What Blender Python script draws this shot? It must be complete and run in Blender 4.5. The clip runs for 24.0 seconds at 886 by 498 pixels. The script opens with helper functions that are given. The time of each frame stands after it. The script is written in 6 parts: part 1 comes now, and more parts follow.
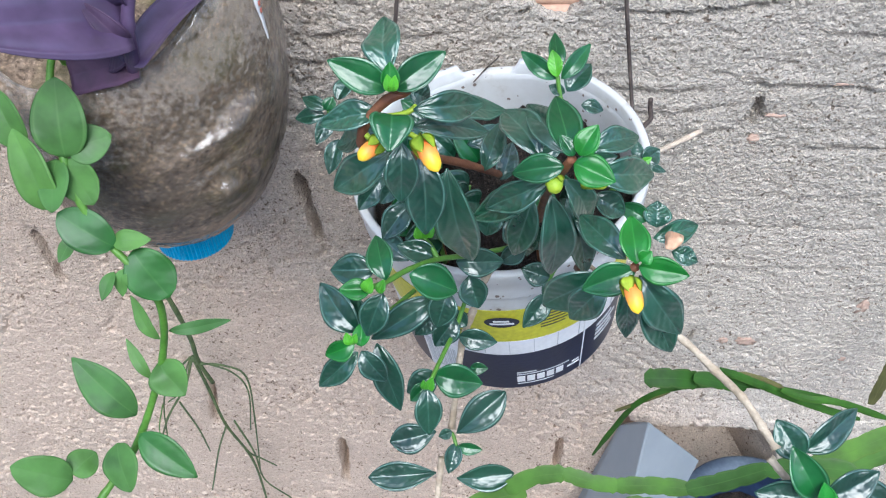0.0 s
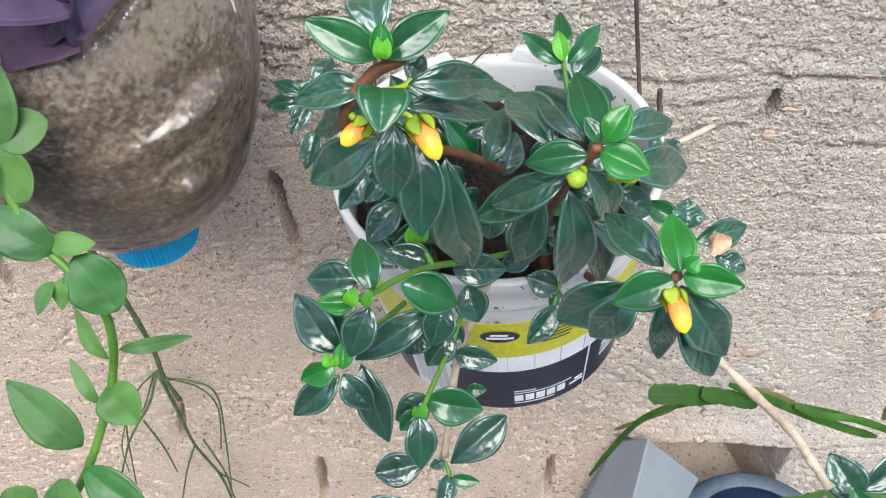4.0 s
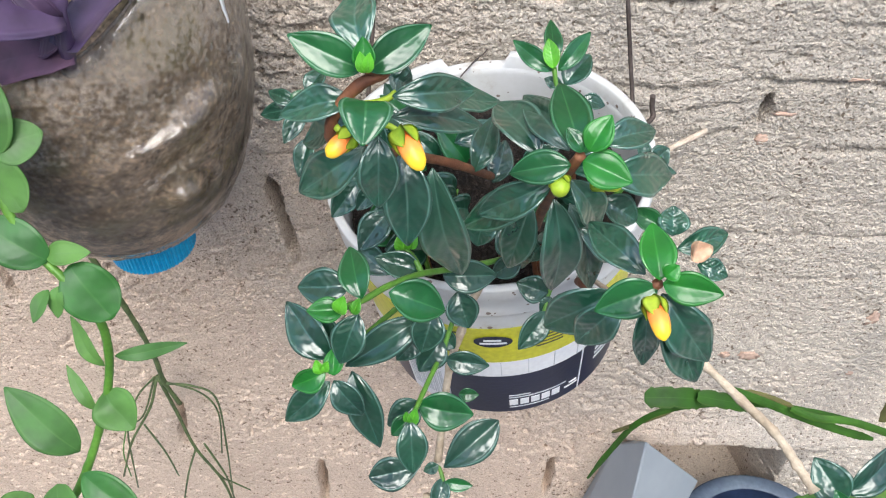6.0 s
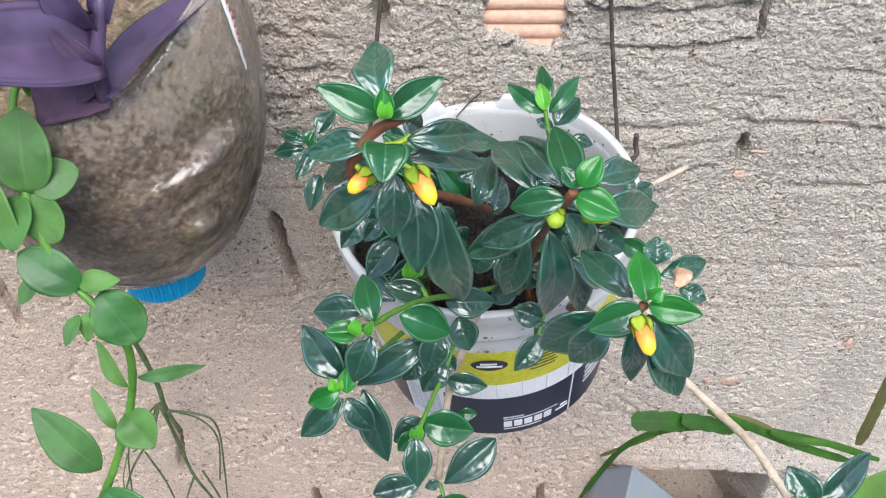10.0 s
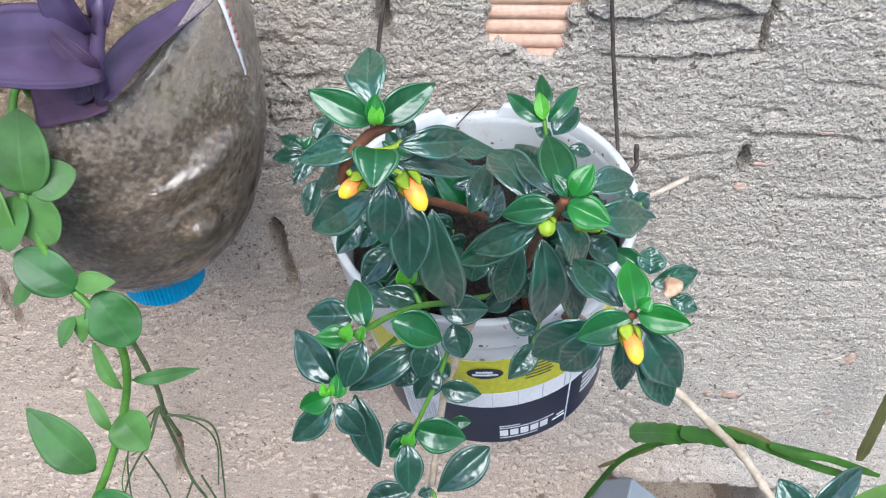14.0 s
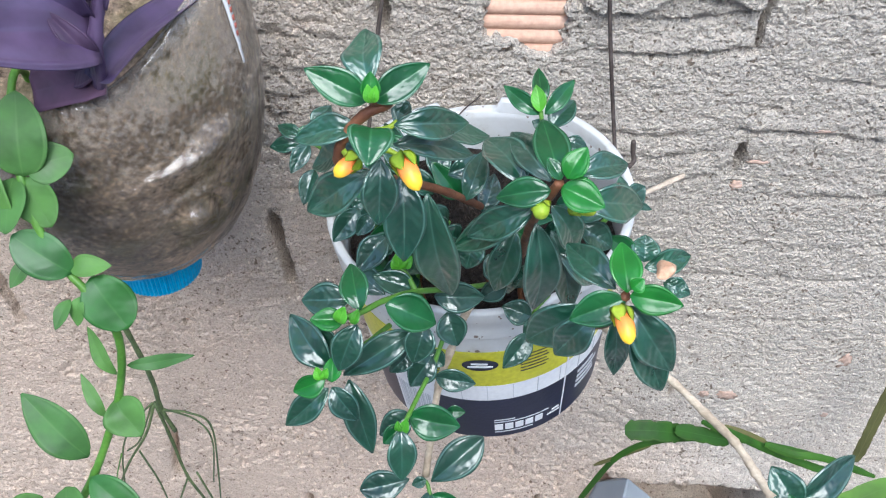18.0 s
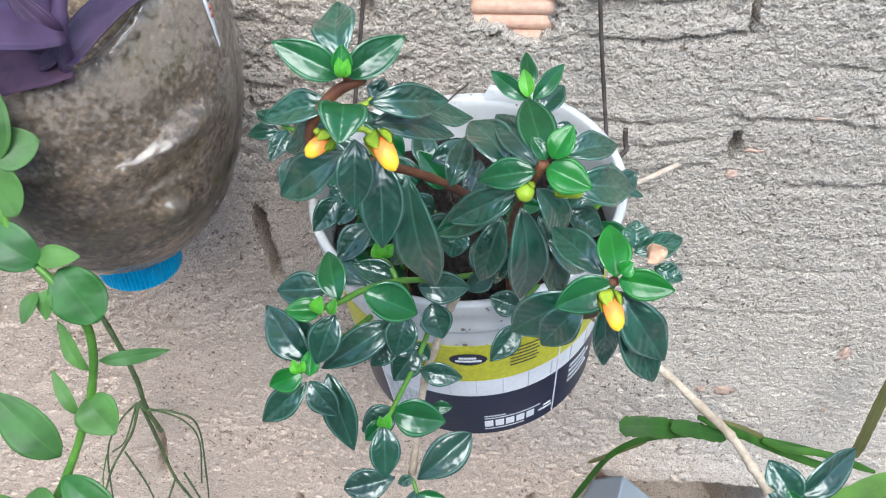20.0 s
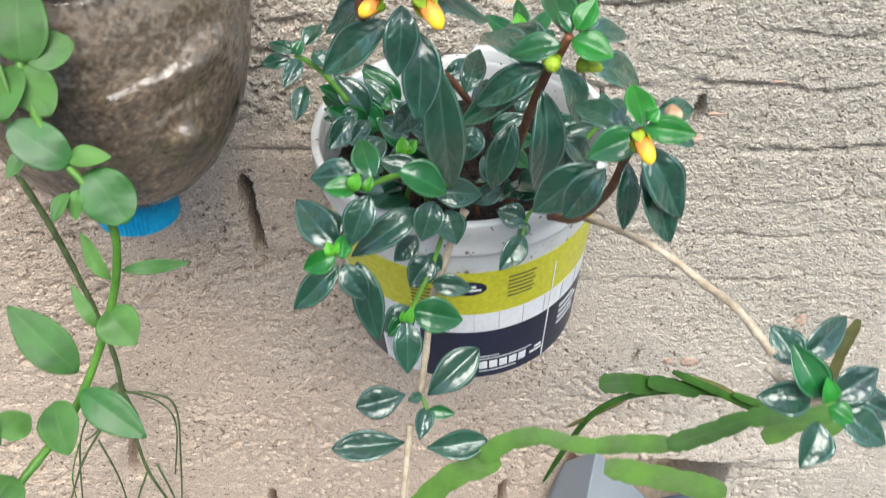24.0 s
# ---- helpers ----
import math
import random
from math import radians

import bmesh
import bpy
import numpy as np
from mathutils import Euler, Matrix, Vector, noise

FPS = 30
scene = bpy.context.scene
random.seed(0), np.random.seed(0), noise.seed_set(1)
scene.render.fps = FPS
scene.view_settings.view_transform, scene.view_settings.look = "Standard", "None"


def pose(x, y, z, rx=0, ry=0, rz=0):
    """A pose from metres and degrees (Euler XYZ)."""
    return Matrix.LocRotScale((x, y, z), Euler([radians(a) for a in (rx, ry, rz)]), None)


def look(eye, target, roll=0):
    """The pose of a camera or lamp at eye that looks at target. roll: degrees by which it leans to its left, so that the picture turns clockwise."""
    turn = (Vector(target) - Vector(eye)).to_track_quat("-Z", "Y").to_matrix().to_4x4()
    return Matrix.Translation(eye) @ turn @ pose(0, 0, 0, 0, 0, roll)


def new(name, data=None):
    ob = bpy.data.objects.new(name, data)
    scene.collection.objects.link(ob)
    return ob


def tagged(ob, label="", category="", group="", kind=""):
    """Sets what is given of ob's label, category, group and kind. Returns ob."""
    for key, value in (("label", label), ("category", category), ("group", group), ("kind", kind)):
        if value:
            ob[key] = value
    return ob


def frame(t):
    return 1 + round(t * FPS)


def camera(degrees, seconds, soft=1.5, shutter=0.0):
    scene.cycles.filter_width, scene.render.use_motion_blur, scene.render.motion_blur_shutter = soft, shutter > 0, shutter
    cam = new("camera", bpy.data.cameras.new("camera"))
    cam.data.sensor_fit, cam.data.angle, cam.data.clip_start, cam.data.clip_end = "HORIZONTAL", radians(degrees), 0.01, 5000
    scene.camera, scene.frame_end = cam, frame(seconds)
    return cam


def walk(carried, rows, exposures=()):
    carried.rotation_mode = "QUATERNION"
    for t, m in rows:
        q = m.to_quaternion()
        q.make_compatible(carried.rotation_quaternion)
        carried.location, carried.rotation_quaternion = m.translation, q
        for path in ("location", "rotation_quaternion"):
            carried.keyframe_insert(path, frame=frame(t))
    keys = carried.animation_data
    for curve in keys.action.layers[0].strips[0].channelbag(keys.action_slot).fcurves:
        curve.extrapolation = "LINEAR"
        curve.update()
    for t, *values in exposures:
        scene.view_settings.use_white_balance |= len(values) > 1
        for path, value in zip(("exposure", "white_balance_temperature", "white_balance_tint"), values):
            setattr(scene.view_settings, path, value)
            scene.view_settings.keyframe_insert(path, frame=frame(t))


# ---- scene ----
cam = camera(54.8, 24.0, 1.15, 0.5)
PATH = [
    (0, (0.021, 0.021, 1.503), (0.007, 1.405, 0.059), 2.2),
    (0.5, (0.02, 0.025, 1.5), (0.01, 1.408, 0.055), 2.2),
    (1, (0.022, 0.034, 1.489), (0.002, 1.416, 0.044), 1.9),
    (1.5, (0.024, 0.047, 1.474), (0.007, 1.424, 0.024), 1.7),
    (3.5, (0.014, 0.054, 1.461), (0.059, 1.455, 0.035), 3.3),
    (4, (0.015, 0.052, 1.47), (0.052, 1.447, 0.038), 3.7),
    (4.5, (0.017, 0.053, 1.472), (0.045, 1.442, 0.034), 3.4),
    (5, (0.019, 0.05, 1.476), (0.041, 1.439, 0.037), 3.3),
    (5.5, (0.02, 0.051, 1.474), (0.043, 1.444, 0.04), 3.0),
    (6, (0.02, 0.051, 1.474), (0.045, 1.449, 0.044), 3.1),
    (6.5, (0.019, 0.049, 1.479), (0.048, 1.447, 0.05), 3.1),
    (7, (0.022, 0.048, 1.479), (0.042, 1.454, 0.058), 2.7),
    (7.5, (0.019, 0.048, 1.478), (0.052, 1.463, 0.065), 3.0),
    (8, (0.017, 0.044, 1.48), (0.062, 1.466, 0.074), 3.2),
    (8.5, (0.017, 0.044, 1.481), (0.068, 1.469, 0.079), 3.2),
    (9, (0.015, 0.042, 1.487), (0.071, 1.469, 0.086), 3.6),
    (9.5, (0.015, 0.037, 1.486), (0.071, 1.483, 0.105), 3.7),
    (10, (0.013, 0.032, 1.49), (0.071, 1.486, 0.117), 3.9),
    (10.5, (0.014, 0.022, 1.498), (0.06, 1.484, 0.134), 3.7),
    (12.5, (0.015, 0.017, 1.494), (0.055, 1.494, 0.147), 4.2),
    (13, (0.016, 0.02, 1.49), (0.057, 1.498, 0.143), 4.1),
    (13.5, (0.018, 0.028, 1.492), (0.053, 1.496, 0.134), 4.1),
    (14, (0.018, 0.031, 1.49), (0.056, 1.499, 0.133), 4.2),
    (14.5, (0.017, 0.029, 1.488), (0.056, 1.505, 0.139), 4.5),
    (15, (0.019, 0.029, 1.487), (0.055, 1.505, 0.137), 4.3),
    (15.5, (0.019, 0.03, 1.49), (0.051, 1.5, 0.133), 4.3),
    (16, (0.018, 0.027, 1.489), (0.056, 1.502, 0.139), 4.3),
    (16.5, (0.018, 0.021, 1.49), (0.052, 1.505, 0.149), 4.5),
    (17, (0.017, 0.023, 1.488), (0.057, 1.505, 0.145), 4.8),
    (17.5, (0.018, 0.027, 1.487), (0.06, 1.504, 0.139), 4.6),
    (18, (0.02, 0.025, 1.485), (0.058, 1.507, 0.142), 4.7),
    (18.5, (0.024, 0.027, 1.487), (0.049, 1.498, 0.132), 4.4),
    (20.5, (0.026, 0.036, 1.464), (0.089, 1.521, 0.126), 5.0),
    (21, (0.021, 0.043, 1.456), (0.111, 1.525, 0.115), 6.0),
    (21.5, (0.021, 0.045, 1.461), (0.109, 1.506, 0.098), 5.9),
    (22, (0.023, 0.049, 1.467), (0.103, 1.49, 0.083), 5.3),
    (22.5, (0.019, 0.045, 1.469), (0.112, 1.5, 0.1), 5.8),
    (23, (0.015, 0.037, 1.465), (0.129, 1.52, 0.127), 6.1),
    (23.5, (0.011, 0.014, 1.454), (0.148, 1.552, 0.182), 6.1),
    (24, (-0.003, -0.019, 1.439), (0.188, 1.549, 0.212), 6.9),
]
EXPOSURES = [(0.0, 1.23, 5680, 5), (5.0, 1.31, 6280, 6), (10.0, 1.28, 6080, 7), (14.0, 1.26, 5730, 5), (18.0, 1.26, 5730, 5), (21.0, 1.31, 5930, 3), (22.0, 1.31, 6180, 5), (23.0, 1.29, 6230, 6), (24.0, 1.36, 6380, 2)]
LEVEL = Matrix.Translation((0.05, 0, 1.2)) @ Matrix.Rotation(radians(3.2), 4, 'Y') @ Matrix.Translation((-0.05, 0, -1.2))
walk(cam, [(t, LEVEL @ look(eye, target, roll)) for t, eye, target, roll in PATH], EXPOSURES)

# ---- world and light ----
world = bpy.data.worlds.new("sky")
scene.world = world
world.use_nodes = True
wn = world.node_tree.nodes
sky = wn.new("ShaderNodeTexSky")
sky.sky_type, sky.sun_disc = "NISHITA", False
sky.sun_elevation, sky.sun_rotation = radians(54), radians(173)
sky.air_density, sky.dust_density = 1.0, 2.5
wn["Background"].inputs[1].default_value = 0.145
world.node_tree.links.new(sky.outputs[0], wn["Background"].inputs[0])
sun = new("sun", bpy.data.lights.new("sun", "SUN"))
sun.data.energy, sun.data.angle, sun.data.color = 1.40, radians(42), (1.0, 0.98, 0.95)
sun.matrix_basis = look((0.08, -0.68, 0.96), (0, 0, 0))


# ---- materials ----
def shader(name, rough=0.6, metal=0.0, spec=0.5):
    m = bpy.data.materials.new(name)
    m.use_nodes = True
    b = m.node_tree.nodes["Principled BSDF"]
    b.inputs["Roughness"].default_value = rough
    b.inputs["Metallic"].default_value = metal
    b.inputs["Specular IOR Level"].default_value = spec
    return m, m.node_tree.nodes, m.node_tree.links, b


def add(nodes, kind, **values):
    n = nodes.new(kind)
    for key, value in values.items():
        n.inputs[key.replace("_", " ")].default_value = value
    return n


def ramp(nodes, links, fac, stops):
    r = nodes.new("ShaderNodeValToRGB")
    r.color_ramp.elements[0].position, r.color_ramp.elements[0].color = stops[0][0], (*stops[0][1], 1)
    r.color_ramp.elements[1].position, r.color_ramp.elements[1].color = stops[-1][0], (*stops[-1][1], 1)
    for at, c in stops[1:-1]:
        r.color_ramp.elements.new(at).color = (*c, 1)
    links.new(fac, r.inputs[0])
    return r


def mixed(nodes, links, fac, a, b, mode="MIX"):
    n = nodes.new("ShaderNodeMix")
    n.data_type, n.blend_type = "RGBA", mode
    for value, at in ((fac, 0), (a, 6), (b, 7)):
        if isinstance(value, (int, float)):
            n.inputs[at].default_value = value
        elif isinstance(value, tuple):
            n.inputs[at].default_value = (*value, 1)
        else:
            links.new(value, n.inputs[at])
    return n.outputs[2]


def coords(nodes, links, scale=(1, 1, 1)):
    c = nodes.new("ShaderNodeTexCoord")
    m = nodes.new("ShaderNodeMapping")
    m.inputs["Scale"].default_value = scale
    links.new(c.outputs["Object"], m.inputs[0])
    return m.outputs[0]


def grainy(name, dark, light, scale=60, rough=0.7, bump=0.3, fine=400, size=0.002, spec=0.4, metal=0.0):
    """A surface with colour that varies at two scales, and a fine relief."""
    m, n, l, b = shader(name, rough, metal, spec)
    at = coords(n, l)
    big, small = add(n, "ShaderNodeTexNoise", Scale=scale, Detail=6.0), add(n, "ShaderNodeTexNoise", Scale=fine, Detail=4.0)
    l.new(at, big.inputs[0]), l.new(at, small.inputs[0])
    c = ramp(n, l, big.outputs[0], [(0.3, dark), (0.7, light)])
    l.new(mixed(n, l, 0.35, c.outputs[0], small.outputs[0], "OVERLAY"), b.inputs["Base Color"])
    bm = add(n, "ShaderNodeBump", Strength=bump, Distance=size)
    l.new(small.outputs[0], bm.inputs["Height"]), l.new(bm.outputs[0], b.inputs["Normal"])
    return m


def leafy(name, body, rib, margin_glint, rough=0.3, spec=0.5, veins=0.25, sheen=0.0, folds=0.05):
    """A leaf: blade, paler midrib and margin with its glint painted in by its own UV, and a slow change from leaf to
    leaf.
    """
    m, n, l, b = shader(name, rough, 0.0, spec)
    uv = n.new("ShaderNodeUVMap")
    sep = n.new("ShaderNodeSeparateXYZ")
    l.new(uv.outputs[0], sep.inputs[0])
    off = add(n, "ShaderNodeMath")
    off.operation, off.inputs[1].default_value = "SUBTRACT", 0.5
    l.new(sep.outputs[1], off.inputs[0])
    side = n.new("ShaderNodeMath")
    side.operation = "ABSOLUTE"
    l.new(off.outputs[0], side.inputs[0])
    info = n.new("ShaderNodeObjectInfo")
    at = coords(n, l)
    noise_a = add(n, "ShaderNodeTexNoise", Scale=90.0, Detail=4.0)
    l.new(at, noise_a.inputs[0])
    shade = ramp(n, l, noise_a.outputs[0], [(0.3, tuple(0.72 * v for v in body)), (0.7, tuple(1.3 * v for v in body))])
    lift = ramp(n, l, info.outputs["Random"], [(0.0, (0.72, 0.80, 0.85)), (1.0, (1.25, 1.18, 1.05))])
    base = mixed(n, l, 1.0, shade.outputs[0], lift.outputs[0], "MULTIPLY")
    mid = ramp(n, l, side.outputs[0], [(0.004, (0.5, 0.5, 0.5)), (0.035, (0, 0, 0))])
    base = mixed(n, l, mid.outputs[0], base, rib)
    # highlight just inside the margin, painted into the base colour as a thin line
    rim = ramp(n, l, side.outputs[0], [(0.40, (0, 0, 0)), (0.432, (0.38, 0.38, 0.38)), (0.46, (0.06, 0.06, 0.06))])
    base = mixed(n, l, rim.outputs[0], base, margin_glint)
    # slanting side veins
    k = add(n, "ShaderNodeMath")
    k.operation, k.inputs[1].default_value = "MULTIPLY", -0.5
    l.new(side.outputs[0], k.inputs[0])
    along = n.new("ShaderNodeMath")
    along.operation = "ADD"
    l.new(sep.outputs[0], along.inputs[0]), l.new(k.outputs[0], along.inputs[1])
    wave = n.new("ShaderNodeMath")
    wave.operation, wave.inputs[1].default_value = "MULTIPLY", 44.0
    l.new(along.outputs[0], wave.inputs[0])
    sine = n.new("ShaderNodeMath")
    sine.operation = "SINE"
    l.new(wave.outputs[0], sine.inputs[0])
    swell = add(n, "ShaderNodeTexNoise", Scale=80.0, Detail=2.0)
    l.new(at, swell.inputs[0])
    long_way = n.new("ShaderNodeMapping")
    long_way.inputs["Scale"].default_value = (3.4, 2.2, 1.0)
    l.new(uv.outputs[0], long_way.inputs[0])
    shift = n.new("ShaderNodeVectorMath")
    shift.operation = "ADD"
    l.new(long_way.outputs[0], shift.inputs[0]), l.new(info.outputs["Location"], shift.inputs[1])
    fold = add(n, "ShaderNodeTexNoise", Scale=1.0, Detail=2.0)
    fold.noise_dimensions = "4D"
    l.new(shift.outputs[0], fold.inputs["Vector"])
    seed = n.new("ShaderNodeMath")
    seed.operation, seed.inputs[1].default_value = "MULTIPLY", 57.0
    l.new(info.outputs["Random"], seed.inputs[0]), l.new(seed.outputs[0], fold.inputs["W"])
    pleat = add(n, "ShaderNodeBump", Strength=folds, Distance=0.0026)
    l.new(fold.outputs[0], pleat.inputs["Height"])
    under = add(n, "ShaderNodeBump", Strength=0.4, Distance=0.0016)
    l.new(swell.outputs[0], under.inputs["Height"]), l.new(pleat.outputs[0], under.inputs["Normal"])
    bump = add(n, "ShaderNodeBump", Strength=veins, Distance=0.0004)
    l.new(under.outputs[0], bump.inputs["Normal"])
    fine = add(n, "ShaderNodeTexNoise", Scale=700.0, Detail=2.0)
    l.new(at, fine.inputs[0])
    both = n.new("ShaderNodeMath")
    both.operation = "MULTIPLY_ADD"
    both.inputs[1].default_value = 0.8
    l.new(sine.outputs[0], both.inputs[0]), l.new(fine.outputs[0], both.inputs[2])
    l.new(both.outputs[0], bump.inputs["Height"]), l.new(bump.outputs[0], b.inputs["Normal"])
    l.new(under.outputs[0], b.inputs["Coat Normal"])
    l.new(base, b.inputs["Base Color"])
    rr = ramp(n, l, noise_a.outputs[0], [(0.3, (rough * 0.8,) * 3), (0.75, (min(1, rough * 1.5),) * 3)])
    l.new(rr.outputs[0], b.inputs["Roughness"])
    b.inputs["Coat Weight"].default_value = sheen
    b.inputs["Coat Roughness"].default_value = 0.14 if sheen > 0.6 else 0.25
    b.inputs["Coat IOR"].default_value = 1.52
    return m


def cement():
    """Rough mortar smeared over brick: warm grey, pinker and smoother in places, with pale crumbs and the shade of pits
    painted dark.
    """
    m, n, l, b = shader("mortar_coat", 0.95, 0.0, 0.06)
    at = coords(n, l)
    streak = coords(n, l, (1, 1, 1.4))
    big = add(n, "ShaderNodeTexNoise", Scale=6.0, Detail=5.0, Roughness=0.6)
    mid = add(n, "ShaderNodeTexNoise", Scale=380.0, Detail=5.0, Roughness=0.65)
    fine = add(n, "ShaderNodeTexNoise", Scale=760.0, Detail=4.0, Roughness=0.65)
    grit = add(n, "ShaderNodeTexVoronoi", Scale=620.0)
    holes = add(n, "ShaderNodeTexVoronoi", Scale=150.0)
    for t, c in ((big, at), (mid, streak), (fine, at), (grit, at), (holes, at)):
        l.new(c, t.inputs["Vector"])
    # greyer towards the top right, pinker sand below left
    place = n.new("ShaderNodeSeparateXYZ")
    l.new(at, place.inputs[0])
    lean = n.new("ShaderNodeMath")
    lean.operation, lean.inputs[1].default_value = "MULTIPLY_ADD", 0.9
    l.new(place.outputs[2], lean.inputs[0]), l.new(place.outputs[0], lean.inputs[2])
    mixup = n.new("ShaderNodeMath")
    mixup.operation, mixup.inputs[1].default_value = "MULTIPLY_ADD", 0.8
    l.new(big.outputs[0], mixup.inputs[0]), l.new(lean.outputs[0], mixup.inputs[2])
    tone = ramp(n, l, mixup.outputs[0], [(0.0, (0.59, 0.47, 0.38)), (1.0, (0.575, 0.51, 0.44))])
    tone.color_ramp.elements[0].position, tone.color_ramp.elements[1].position = 0.30, 0.62
    shift = n.new("ShaderNodeMath")
    shift.operation, shift.inputs[1].default_value = "SUBTRACT", 0.92
    l.new(mixup.outputs[0], shift.inputs[0]), l.new(shift.outputs[0], tone.inputs[0])
    speck = ramp(n, l, mid.outputs[0], [(0.30, (0.78, 0.76, 0.74)), (0.44, (0.97, 0.97, 0.97)), (0.70, (1.08, 1.08, 1.08))])
    c = mixed(n, l, 1.0, tone.outputs[0], speck.outputs[0], "MULTIPLY")
    crumbs = ramp(n, l, fine.outputs[0], [(0.32, (0.50, 0.48, 0.46)), (0.44, (0.97, 0.97, 0.97)), (0.66, (1.16, 1.15, 1.14))])
    c = mixed(n, l, 0.8, c, crumbs.outputs[0], "MULTIPLY")
    # small round pits, their shade painted into the colour
    dark = ramp(n, l, holes.outputs["Distance"], [(0.05, (0.45, 0.42, 0.40)), (0.12, (1, 1, 1))])
    c = mixed(n, l, 0.7, c, dark.outputs[0], "MULTIPLY")
    # shade of scattered pits painted dark, thicker in some zones, and paler grains left standing
    zone = add(n, "ShaderNodeTexNoise", Scale=16.0, Detail=3.0)
    spot = add(n, "ShaderNodeTexNoise", Scale=290.0, Detail=2.0, Roughness=0.5)
    l.new(at, zone.inputs["Vector"]), l.new(at, spot.inputs["Vector"])
    sway = n.new("ShaderNodeMath")
    sway.operation, sway.inputs[1].default_value = "MULTIPLY_ADD", -0.28
    l.new(zone.outputs[0], sway.inputs[0]), l.new(spot.outputs[0], sway.inputs[2])
    pit_shade = ramp(n, l, sway.outputs[0], [(0.15, (0.42, 0.38, 0.35)), (0.21, (1, 1, 1))])
    stand = ramp(n, l, spot.outputs[0], [(0.63, (1, 1, 1)), (0.69, (1.22, 1.22, 1.2))])
    c = mixed(n, l, 1.0, c, pit_shade.outputs[0], "MULTIPLY")
    c = mixed(n, l, 1.0, c, stand.outputs[0], "MULTIPLY")
    l.new(c, b.inputs["Base Color"])
    b1 = add(n, "ShaderNodeBump", Strength=0.9, Distance=0.0022)
    b2 = add(n, "ShaderNodeBump", Strength=0.9, Distance=0.0016)
    b3 = add(n, "ShaderNodeBump", Strength=0.9, Distance=0.0016)
    b3.invert = True
    high = n.new("ShaderNodeMapRange")
    for k, value in ((1, 0.92), (2, 1.18), (3, 0.22), (4, 0.66)):
        high.inputs[k].default_value = value
    l.new(place.outputs[2], high.inputs[0])
    coarse = ramp(n, l, high.outputs[0], [(0.20, (0.45, 0.45, 0.45)), (0.66, (0.90, 0.90, 0.90))])
    l.new(coarse.outputs[0], b1.inputs["Strength"]), l.new(coarse.outputs[0], b2.inputs["Strength"]), l.new(coarse.outputs[0], b3.inputs["Strength"])
    l.new(mid.outputs[0], b1.inputs["Height"])
    l.new(fine.outputs[0], b2.inputs["Height"]), l.new(b1.outputs[0], b2.inputs["Normal"])
    l.new(grit.outputs["Distance"], b3.inputs["Height"]), l.new(b2.outputs[0], b3.inputs["Normal"])
    b4 = add(n, "ShaderNodeBump", Strength=0.5, Distance=0.0016)
    l.new(spot.outputs[0], b4.inputs["Height"]), l.new(b3.outputs[0], b4.inputs["Normal"])
    l.new(b4.outputs[0], b.inputs["Normal"])
    return m


